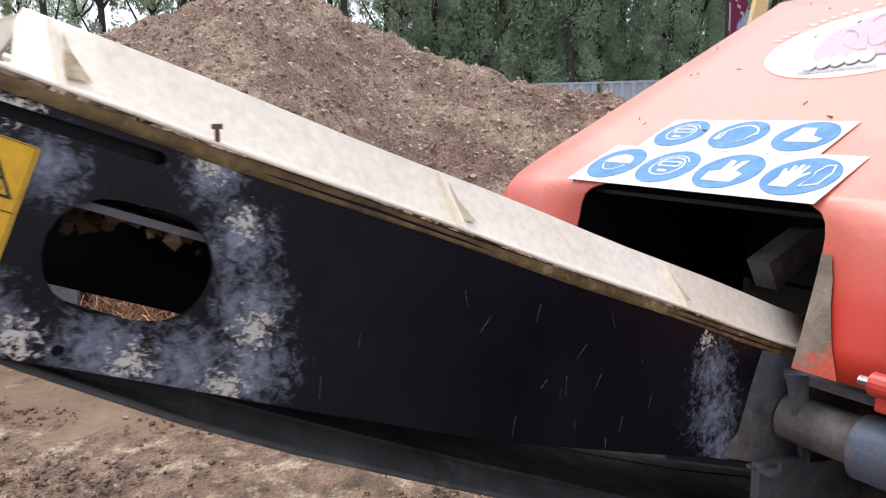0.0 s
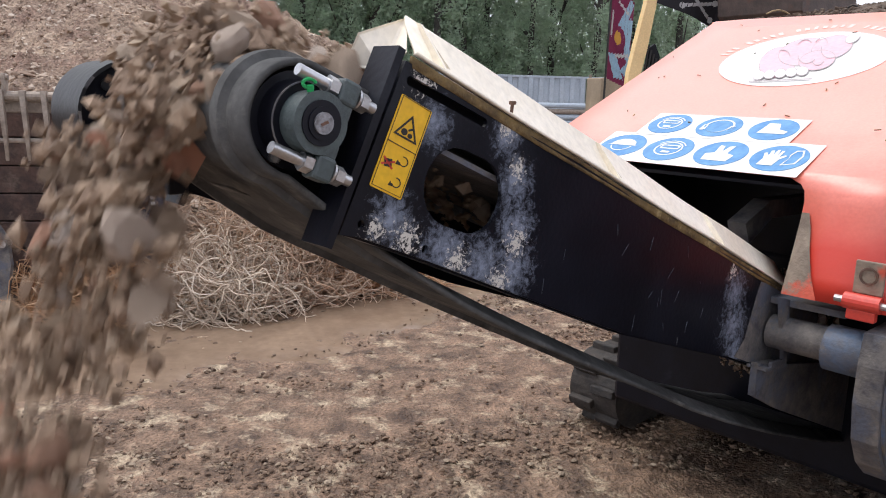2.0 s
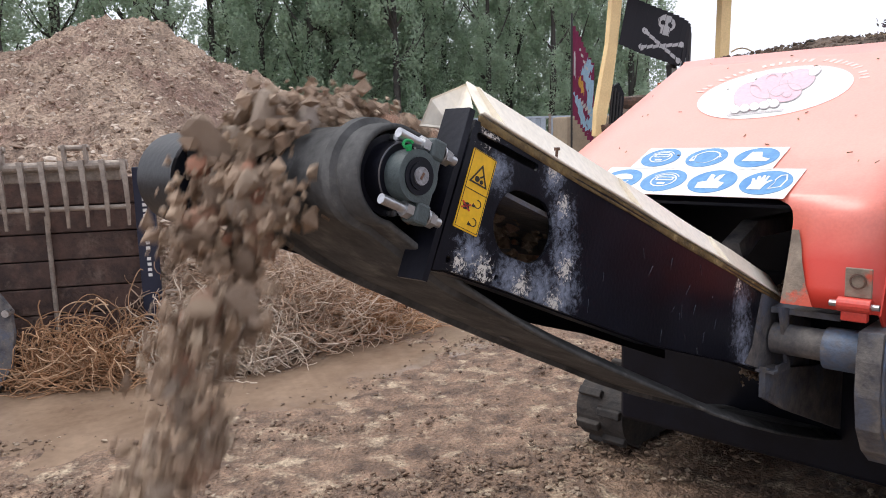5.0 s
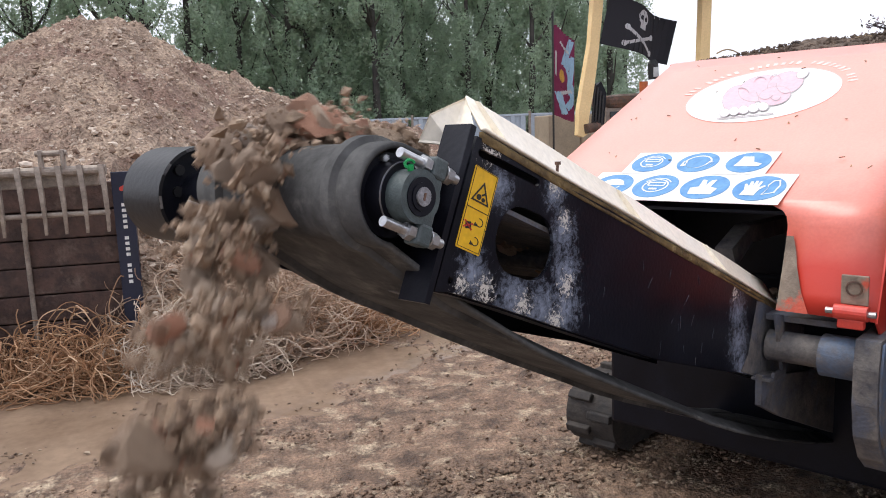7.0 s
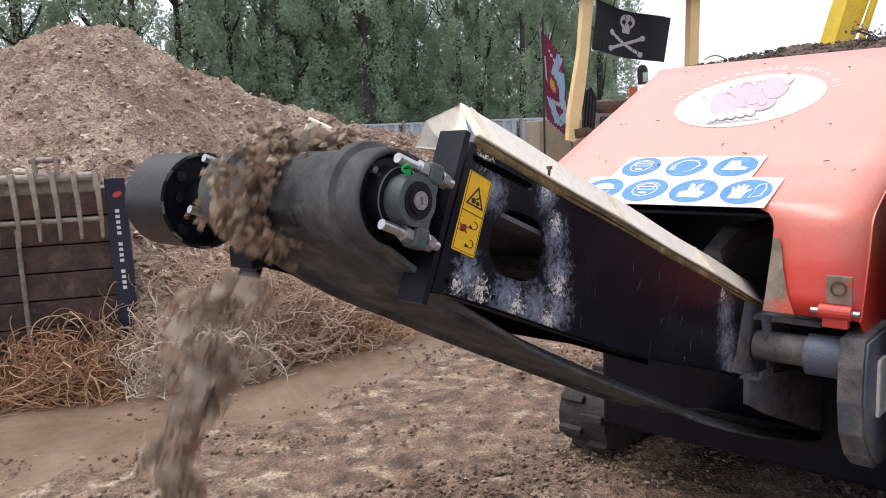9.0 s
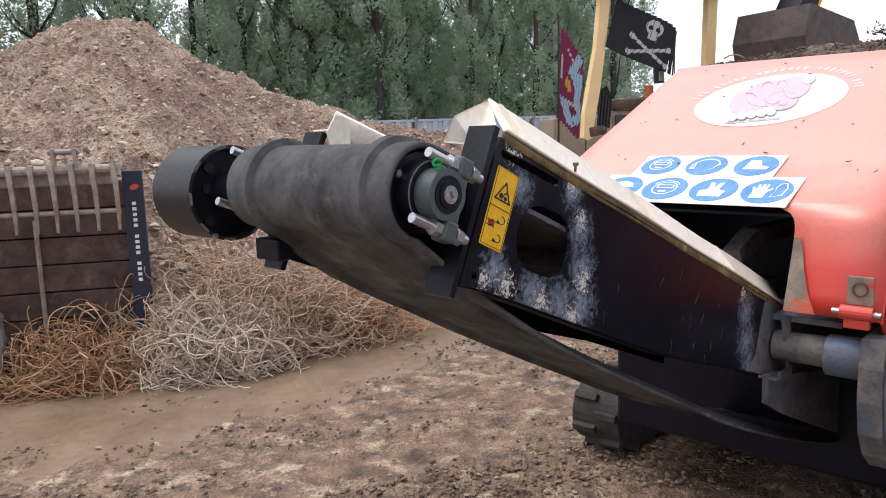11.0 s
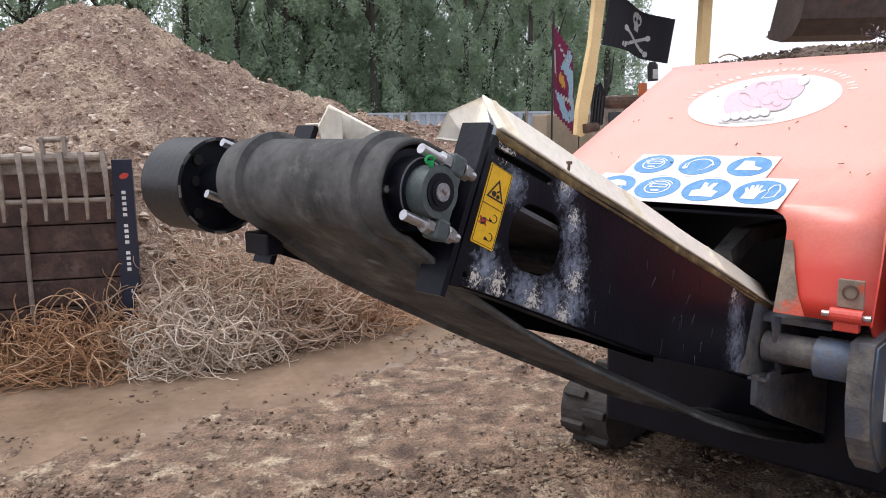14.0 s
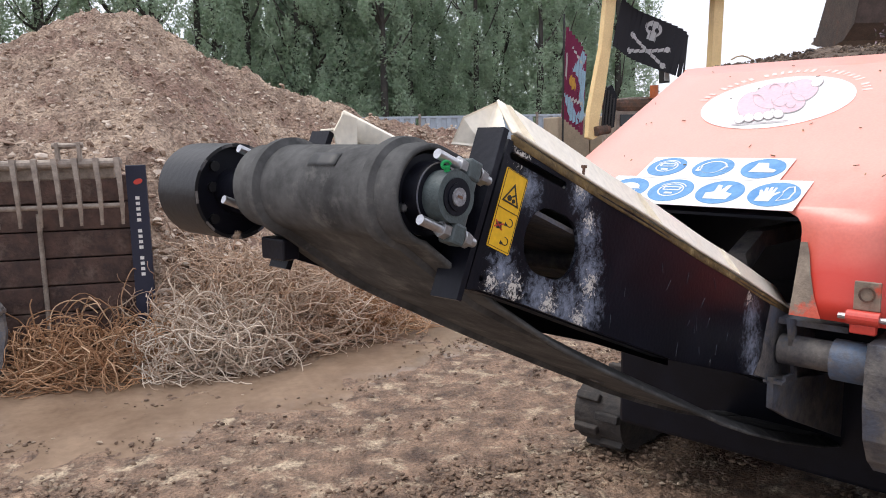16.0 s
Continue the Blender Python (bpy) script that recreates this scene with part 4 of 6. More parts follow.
def make_head():
    # head drum turns inside the belt; the motion is keyed at the end of the file
    drum = new("head_drum")
    drum.parent = crusher
    drum.matrix_basis = pose(AX_U, 0, AX_Z)
    bm = rod(bmesh.new(), (0, 0.05, 0), (0, 0.485, 0), R_BELT - 0.011, 40)
    part("shell", bm, RUST, drum, smooth=True)
    bm = rod(bmesh.new(), (0, 0.046, 0), (0, 0.058, 0), 0.069, 40)
    part("end_plate", bm, BLACK, drum)
    for k in range(2):
        a = k * math.pi + 0.6
        part("end_bolt", rod(bmesh.new(), (0.063 * math.cos(a), 0.036, 0.063 * math.sin(a)), (0.063 * math.cos(a), 0.047, 0.063 * math.sin(a)), 0.006, 6), STEEL, drum)
    bm = bmesh.new()
    rod(bm, (0, 0.014, 0), (0, 0.048, 0), 0.055, 32, 0.058)
    part("hub", bm, BLACK, drum, smooth=True)
    part("hub_rim", flat([ellipse(0, 0, 0.0555, n=40), ellipse(0, 0, 0.0535, n=40)], 0.002), DUSTY, drum, "bare worn rim of the hub", matrix=side_at(0.0132))
    part("shaft", rod(bmesh.new(), (0, -0.030, 0), (0, 0.03, 0), 0.0150, 24), SHAFT, drum, smooth=True)
    part("shaft_key", box(bmesh.new(), -0.006, 0.006, -0.0312, -0.029, -0.002, 0.002), RUST, drum)
    # belt: wraps the drum and runs back under the arm
    path = [(2.0, 0.76), (1.2, 1.17)]
    s = math.atan(0.412)
    for k in range(0, 25):
        a = radians(90) - s + radians(0) + (radians(180) + s * 0.4) * k / 24
        path.append((AX_U + R_BELT * math.cos(a), AX_Z + R_BELT * math.sin(a)))
    path += [(0.01, 1.446), (0.087, 1.393), (0.17, 1.349), (0.259, 1.306), (0.40, 1.232), (0.57, 1.146), (0.74, 1.062), (0.92, 0.975), (1.1, 0.885), (1.3, 0.795), (1.6, 0.672), (2.0, 0.525), (2.6, 0.34)]
    cross = [(0.032, 0.0), (0.038, 0.002), (0.06, 0.003), (0.084, 0.003), (0.089, 0.014), (0.103, 0.015), (0.109, 0.001), (0.15, 0.0), (0.26, 0.0), (0.36, 0.0), (0.415, 0.001), (0.420, 0.015), (0.434, 0.014), (0.439, 0.002), (0.47, 0.0), (0.508, 0.0)]
    bm = bmesh.new()
    rows = []
    for i, (u, z) in enumerate(path):
        a, b = path[max(0, i - 1)], path[min(len(path) - 1, i + 1)]
        d = Vector((b[0] - a[0], b[1] - a[1])).normalized()
        nrm = (d.y, -d.x)
        sag = -1
        ret = max(0.0, min(1.0, (i - 26) / 4))
        row = []
        for v, h in cross:
            hh = h * (0.0 if i < 2 else 1.0)
            droop = -0.030 * ret * (1 if v < 0.039 else 0.6 if v < 0.07 else 0.15) * min(1, max(0, u) / 0.3)
            row.append(bm.verts.new((u - nrm[0] * hh * sag * -1 * -1, v, z - nrm[1] * hh * sag * -1 * -1 + droop)))
        rows.append(row)
    for i in range(len(rows) - 1):
        for k in range(len(cross) - 1):
            bm.faces.new((rows[i][k], rows[i][k + 1], rows[i + 1][k + 1], rows[i + 1][k]))
    belt = part("conveyor_belt", bm, RUBBER, crusher, "dark grey ribbed rubber conveyor belt", smooth=True)
    so = belt.modifiers.new("thick", "SOLIDIFY")
    so.thickness, so.offset = 0.009, 0
    for k, (v, wv, ln) in enumerate(((0.24, 0.075, 0.030), (0.33, 0.02, 0.04), (0.17, 0.03, 0.02))):
        bm = bmesh.new()
        rows = [[bm.verts.new((x, v + wv * q + 0.004 * math.sin(40 * x + q), -0.0035 * (x / 0.03) ** 2)) for q in (-0.5, -0.2, 0.1, 0.5)] for x in np.linspace(-ln / 2, ln / 2, 5)]
        for a, b in zip(rows, rows[1:]):
            for q in range(3):
                bm.faces.new((a[q], a[q + 1], b[q + 1], b[q]))
        ob = part("belt_patch", bm, INK if k == 0 else DUSTY, crusher, "dark worn patch on the belt", smooth=True)
        ob.modifiers.new("thick", "SOLIDIFY").thickness = 0.002
        BELT_MARKS.append((ob, (0.0, 1.3, 2.4)[k]))
    # take-up bearing, near side
    house = part("bearing_housing", rod(bmesh.new(), (AX_U, -0.022, AX_Z), (AX_U, 0.016, AX_Z), 0.043, 36), CAST, crusher, "grey green cast bearing housing", smooth=True)
    bm = bmesh.new()
    rod(bm, (AX_U, -0.0245, AX_Z), (AX_U, -0.015, AX_Z), 0.031, 32)
    part("inner_ring", bm, BLACK, house, smooth=True)
    bm = bmesh.new()
    rod(bm, (AX_U, -0.0268, AX_Z), (AX_U, -0.020, AX_Z), 0.0225, 32)
    part("race", bm, BLACK, house, smooth=True)
    part("grease_cap", rod(bmesh.new(), (AX_U - 0.010, -0.012, AX_Z + 0.040), (AX_U - 0.012, -0.014, AX_Z + 0.050), 0.005, 12), GREEN, house)
    verts, faces = [], []
    tube(verts, faces, [np.array([AX_U - 0.012 + 0.010 * math.cos(q), -0.012, AX_Z + 0.052 + 0.006 * math.sin(q)]) for q in np.linspace(0, 4.7, 14)], 0.0026, 6)
    part("grease_tie", mesh_of("grease_tie", verts, faces), GREEN, house)
    # ears, studs and nuts; the studs lie along the arm
    ca, sa = math.cos(math.atan(0.42)), math.sin(math.atan(0.42))
    along, up = Vector((ca, 0, -sa)), Vector((sa, 0, ca))
    c = Vector((AX_U, -0.006, AX_Z))
    for sgn in (1, -1):
        p = c + up * sgn * 0.055 + along * 0.034
        bm = bmesh.new()
        box(bm, -0.02, 0.012, -0.016, 0.016, -0.018, 0.018, 0.005, Matrix.Translation(p) @ pose(0, 0, 0, 0, 22.7, 0))
        part("ear", bm, CAST, house)
        bm = bmesh.new()
        box(bm, -0.012, 0.012, -0.013, 0.013, -0.02, 0.02, 0.004, Matrix.Translation(c + up * sgn * 0.036 + along * 0.032) @ pose(0, 0, 0, 0, 22.7, 0))
        part("ear_rib", bm, CAST, house)
        part("stud", rod(bmesh.new(), p - along * 0.085, p + along * 0.05, 0.0085, 16), STEEL, house, smooth=True)
        part("nut", rod(bmesh.new(), p - along * 0.036, p - along * 0.021, 0.0145, 6), STEEL, house)
        part("nut", rod(bmesh.new(), p + along * 0.020, p + along * 0.034, 0.0145, 6), STEEL, house)
        part("washer", rod(bmesh.new(), p + along * 0.013, p + along * 0.0165, 0.016, 18), STEEL, house)
        q = p + Vector((0, 0.548, 0))
        part("stud", rod(bmesh.new(), q - along * 0.105, q + along * 0.05, 0.0085, 12), STEEL, crusher)
        part("nut", rod(bmesh.new(), q - along * 0.05, q - along * 0.034, 0.0145, 6), STEEL, crusher)
    part("bearing_housing", rod(bmesh.new(), (AX_U, 0.51, AX_Z), (AX_U, 0.57, AX_Z), 0.043, 24), CAST, crusher)
    # open sleeve guard round the drive motor on the far side
    bm = bmesh.new()
    n = 40
    rings = [[], [], [], []]
    for k in range(n):
        a = 2 * math.pi * k / n
        for ring, (r, v) in zip(rings, ((0.104, 0.615), (0.104, 0.775), (0.097, 0.775), (0.097, 0.615))):
            ring.append(bm.verts.new((AX_U - 0.006 + r * math.cos(a), v, AX_Z - 0.016 + r * math.sin(a))))
    for i in range(4):
        for k in range(n):
            k2 = (k + 1) % n
            bm.faces.new((rings[i][k], rings[i][k2], rings[(i + 1) % 4][k2], rings[(i + 1) % 4][k]))
    sl = part("motor_sleeve", bm, SLEEVE, crusher, "black rubber sleeve guard round the drive motor", smooth=True)
    bm = rod(bmesh.new(), (AX_U, 0.56, AX_Z - 0.016), (AX_U, 0.70, AX_Z - 0.016), 0.05, 20)
    part("motor", bm, BLACK, sl, smooth=True)
    bm = rod(bmesh.new(), (AX_U - 0.006, 0.642, AX_Z - 0.016), (AX_U - 0.006, 0.652, AX_Z - 0.016), 0.0965, 30)
    part("back_plate", bm, BLACK, sl)
    for k in range(9):
        a = k * 2 * math.pi / 9 + 0.4
        part("rim_scrape", box(bmesh.new(), -0.013, 0.013, 0.613, 0.6155, -0.0025, 0.0025, 0, Matrix.Translation((AX_U - 0.006 + 0.1 * math.cos(a), 0, AX_Z - 0.016 + 0.1 * math.sin(a))) @ pose(0, 0, 0, 0, 90 - math.degrees(a), 0)), DUSTY, sl)
    for a, r in ((2.2, 0.07), (2.9, 0.05), (4.0, 0.075)):
        part("plate_boss", rod(bmesh.new(), (AX_U - 0.006 + r * math.cos(a), 0.634, AX_Z - 0.016 + r * math.sin(a)), (AX_U - 0.006 + r * math.cos(a), 0.643, AX_Z - 0.016 + r * math.sin(a)), 0.011, 14), SLEEVE, sl, smooth=True)
    # scraper block under the far edge
    part("scraper", box(bmesh.new(), -0.10, -0.06, 0.44, 0.52, 1.455, 1.50, 0.004), BLACK, crusher)


def hood_pt(u, v, lift=0.0):
    return Vector((u - 0.4036 * lift, v, 0.798 + 0.441 * u + 0.915 * lift))


HOODM = Matrix(((0, 0.915, -0.4036, 0), (1, 0, 0, 0), (0, 0.4036, 0.915, 0.798), (0, 0, 0, 1)))


def on_hood(u, v, lift=0.002):
    """Flat meshes laid on the hood: their x runs towards the camera side, their y up the slope."""
    s, c = 0.4036, 0.915
    p = hood_pt(u, v, lift)
    return Matrix(((0, c, -s, p.x), (-1, 0, 0, p.y), (0, s, c, p.z), (0, 0, 0, 1)))


def make_hood():
    prof = [(2.70, 1.989)] + [(2.70 - k * 0.11, 0.798 + 0.441 * (2.70 - k * 0.11)) for k in range(1, 11)]
    prof += [(1.505, 1.458), (1.478, 1.443), (1.460, 1.428), (1.449, 1.410), (1.442, 1.385), (1.436, 1.355), (1.425, 1.315), (1.408, 1.265), (1.385, 1.20), (1.362, 1.142)]
    top = 12
    bm = bmesh.new()
    cols = []
    for i, (u, z) in enumerate(prof):
        d = max(0, i - top)
        cut = (0.05, 0.022, 0.006, 0.0)[min(d, 3)] if i > top else 0.06
        vs = [-0.31, -0.2, -0.043 + cut, 0.1, 0.3, 0.5, 0.644 - cut, 0.82, 0.965, 0.998]
        dz = [0] * 8 + [-0.004, -0.03]
        cols.append([bm.verts.new((u + 0.001 * math.sin(7 * v + 2 * u), v, z + q + 0.0008 * math.sin(5 * v))) for v, q in zip(vs, dz)])
    for i in range(len(prof) - 1):
        for k in range(9):
            if i >= top and 2 <= k < 6:
                continue
            bm.faces.new((cols[i][k], cols[i][k + 1], cols[i + 1][k + 1], cols[i + 1][k]))
    hood = part("hood", bm, RED, crusher, "red sheet steel hood, sky sheen painted pale on its top, with an opening for the conveyor", smooth=True)
    so = hood.modifiers.new("thick", "SOLIDIFY")
    so.thickness, so.offset = 0.005, -1
    # scuffed bare edge beside the opening
    bm = bmesh.new()
    rows = []
    for i in range(16, len(prof)):
        u, z = prof[i]
        f = (i - 16) / (len(prof) - 17)
        rows.append([bm.verts.new((u - 0.003, v, z + 0.0008 * math.sin(5 * v))) for v in (-0.044, -0.052, -0.056 - 0.075 * f + 0.008 * math.sin(5 * i))])
    for a, b in zip(rows, rows[1:]):
        for k in range(2):
            bm.faces.new((a[k], a[k + 1], b[k + 1], b[k]))
    part("scuffed_edge", bm, REDWORN, hood, "scuffed bare metal edge of the opening")
    # side panels
    for v, flip in ((-0.315, 0), (0.992, 1)):
        pts = [(u, z - 0.004 - 0.03 * flip) for u, z in prof]
        pts = pts + [(1.40, 1.10), (2.70, 1.10)]
        part("side_panel", prism(bmesh.new(), pts, v, v + 0.006), RED, hood)
    part("top_rim", box(bmesh.new(), 2.695, 2.73, -0.31, 0.98, 1.965, 1.982, 0.004), RED, hood)
    # safety sticker sheets
    lo = part("sticker_sheet", flat([rect(0, 0, 0.72, 0.20, 0, 0.004)], 0.001), WHITE, hood, "white sheet of blue safety pictograms", matrix=on_hood(1.548, 0.353, 0.003))
    up = part("sticker_sheet", flat([rect(0, 0, 0.53, 0.168, 0, 0.004)], 0.001), WHITE, hood, "white sheet of blue safety pictograms", matrix=on_hood(1.708, 0.366, 0.0045))
    discs = [(1.548, 0.62, 0), (1.548, 0.445, 1), (1.548, 0.265, 2), (1.548, 0.085, 3), (1.71, 0.545, 1), (1.71, 0.365, 4), (1.71, 0.185, 5)]
    for u, v, kind in discs:
        lift = 0.0045 if u < 1.6 else 0.006
        par = lo if u < 1.6 else up
        r = 0.081 if u < 1.6 else 0.074
        part("sticker_disc", flat([ellipse(0, 0, r, n=40)], 0.001), BLUE, par, matrix=on_hood(u, v, lift))
        k = r / 0.081
        if kind == 0:
            outs = [ellipse(0, 0.004, 0.046 * k, 0.040 * k, 20, 0, 0, 180) + [(-0.056 * k, 0.0), (0.056 * k, 0.0)], arcband(0, 0.0, 0.036, 0.040, 190, 350)]
        elif kind == 1:
            outs = [ellipse(0, 0, 0.047 * k, 0.046 * k, 24), ellipse(0, 0, 0.042 * k, 0.041 * k, 24), rect(0, 0.012, 0.066 * k, 0.026 * k, 0, 0.006), rect(0, 0.012, 0.056 * k, 0.015 * k, 0, 0.004), rect(0, -0.022, 0.03 * k, 0.012 * k, 0, 0.003), arcband(0, 0.0, 0.052 * k, 0.056 * k, 30, 150)]
        elif kind == 2:
            outs = [[(-0.04 * k, -0.05 * k), (0.04 * k, -0.05 * k), (0.046 * k, -0.01), (0.02, 0.0), (0.024, 0.05 * k), (0.008, 0.045 * k), (0, 0.01), (-0.008, 0.045 * k), (-0.024, 0.05 * k), (-0.02, 0.0), (-0.046 * k, -0.01)]]
        elif kind == 3:
            outs = [[(-0.045, -0.05), (0.0, -0.05), (0.004, -0.01), (0.018, 0.012), (0.012, 0.017), (-0.002, 0.003), (-0.001, 0.042), (-0.009, 0.043), (-0.011, 0.012), (-0.016, 0.047), (-0.024, 0.046), (-0.023, 0.012), (-0.031, 0.042), (-0.039, 0.040), (-0.035, 0.008), (-0.047, 0.027), (-0.053, 0.022), (-0.043, -0.01)],
                    [(0.02, -0.045), (0.058, -0.03), (0.062, 0.02), (0.05, 0.055), (0.03, 0.05), (0.022, 0.02), (0.028, 0.0)], [(0.024, -0.04), (0.029, 0.0), (0.026, 0.018), (0.033, 0.045), (0.047, 0.05), (0.057, 0.02), (0.053, -0.027)]]
        elif kind == 4:
            outs = [arcband(0, 0, 0.044, 0.05, -20, 200), rect(-0.047, -0.012, 0.016, 0.04, 0, 0.005), rect(0.047, -0.012, 0.016, 0.04, 0, 0.005), arcband(0, -0.008, 0.036, 0.039, 180, 360)]
        else:
            outs = [[(-0.04, -0.03), (0.045, -0.03), (0.05, -0.012), (0.02, 0.0), (0.006, 0.04), (-0.03, 0.04), (-0.034, 0.0)]]
        part("pictogram", flat(outs, 0.0008), WHITE, par, matrix=on_hood(u, v, lift + 0.0012))
    # round emblem and lettering bars on an arc
    em = part("round_emblem", flat([ellipse(0, 0, 0.296, 0.266, 56)], 0.001), WHITE, hood, "white round emblem with pale pink outlined shapes", matrix=on_hood(2.266, 0.365, 0.002))
    def upright(pts):
        """The artwork was stuck on askew: shear it to lie along the yard side."""
        return [(x - 0.358 * y / 0.374, y / 0.374) for x, y in pts]

    lobes = [(-0.085, -0.016, 0.068, 0.056, 0), (0.0, 0.022, 0.09, 0.05, 8), (0.10, 0.036, 0.072, 0.042, 15), (0.055, -0.012, 0.062, 0.034, 8), (0.17, 0.068, 0.026, 0.016, 30)]
    for k, (x, y, a, b, t) in enumerate(lobes):
        part("emblem_line", flat([upright(ellipse(x, y, a + 0.0025, b + 0.0025, 28, t))], 0.0003), GREYINK, em, matrix=on_hood(2.266, 0.365, 0.0032 + 0.0008 * k))
        part("emblem_shape", flat([upright(ellipse(x, y, a, b, 28, t))], 0.0003), PINK if k < 4 else WHITE, em, matrix=on_hood(2.266, 0.365, 0.0036 + 0.0008 * k))
    for k in range(5):
        x, y = -0.14 + 0.038 * k, -0.068 + 0.004 * k
        part("emblem_line", flat([upright(ellipse(x, y, 0.0215, 0.0165, 18))], 0.0003), GREYINK, em, matrix=on_hood(2.266, 0.365, 0.0074))
        part("emblem_shape", flat([upright(ellipse(x, y, 0.0195, 0.0145, 18))], 0.0003), WHITE, em, matrix=on_hood(2.266, 0.365, 0.0078))
    for x, y, r0, a0, a1 in ((0.02, 0.012, 0.035, 190, 320), (0.10, 0.03, 0.035, 170, 300), (-0.08, -0.01, 0.035, 20, 110), (0.06, -0.01, 0.02, 200, 340), (0.0, 0.04, 0.025, 30, 160), (0.06, 0.05, 0.02, 0, 170)):
        part("emblem_line", flat([upright(arcband(x, y, r0, r0 + 0.003, a0, a1))], 0.0003), GREYINK, em, matrix=on_hood(2.266, 0.365, 0.0074))
    part("emblem_line", flat([upright(rect(-0.06, -0.083, 0.22, 0.003, 3))], 0.0003), GREYINK, em, matrix=on_hood(2.266, 0.365, 0.0074))
    for k in range(29):
        a = 172 - 5.6 * k
        if k in (3, 9, 17, 25):
            continue
        r = 0.33
        part("letter_bar", flat([rect(r * math.cos(radians(a)), r * math.sin(radians(a)), 0.017 if k % 3 else 0.012, 0.030 if k % 4 else 0.036, a - 90)], 0.001), FADED, hood, matrix=on_hood(2.266, 0.365, 0.0012))
    # dead leaves and flecks of mud
    for k in range(24):
        u, v = rng.uniform(1.5, 2.65), rng.uniform(-0.28, 0.92)
        part("mud_fleck", flat([rect(0, 0, rng.uniform(0.006, 0.02), rng.uniform(0.002, 0.005), rng.uniform(0, 180))], 0.002), DIRT_EDGE, hood, matrix=on_hood(u, v, 0.008 if 1.44 < u < 1.8 else 0.0035))
    # hinge on the lower edge, near corner
    bm = box(bmesh.new(), 1.352, 1.362, -0.292, -0.222, 1.185, 1.268, 0.003)
    hp = part("hinge_plate", bm, REDWORN, hood, "red hinge with a stamped plate")
    part("hinge_ring", flat([ellipse(0, 0, 0.022, n=24), ellipse(0, 0, 0.017, n=24)], 0.003), RUST, hp, matrix=Matrix.Translation((1.349, -0.257, 1.232)) @ Matrix(((0, 0, 1, 0), (1, 0, 0, 0), (0, 1, 0, 0), (0, 0, 0, 1))))
    part("hinge_barrel", rod(bmesh.new(), (1.335, -0.298, 1.167), (1.335, -0.213, 1.167), 0.021, 16), BRIGHTRED, hp)
    part("hinge_bolt", rod(bmesh.new(), (1.335, -0.318, 1.167), (1.335, -0.19, 1.167), 0.009, 10), STEEL, hp)
    part("hinge_tab", box(bmesh.new(), 1.325, 1.35, -0.29, -0.222, 1.122, 1.15, 0.004), BRIGHTRED, hp)


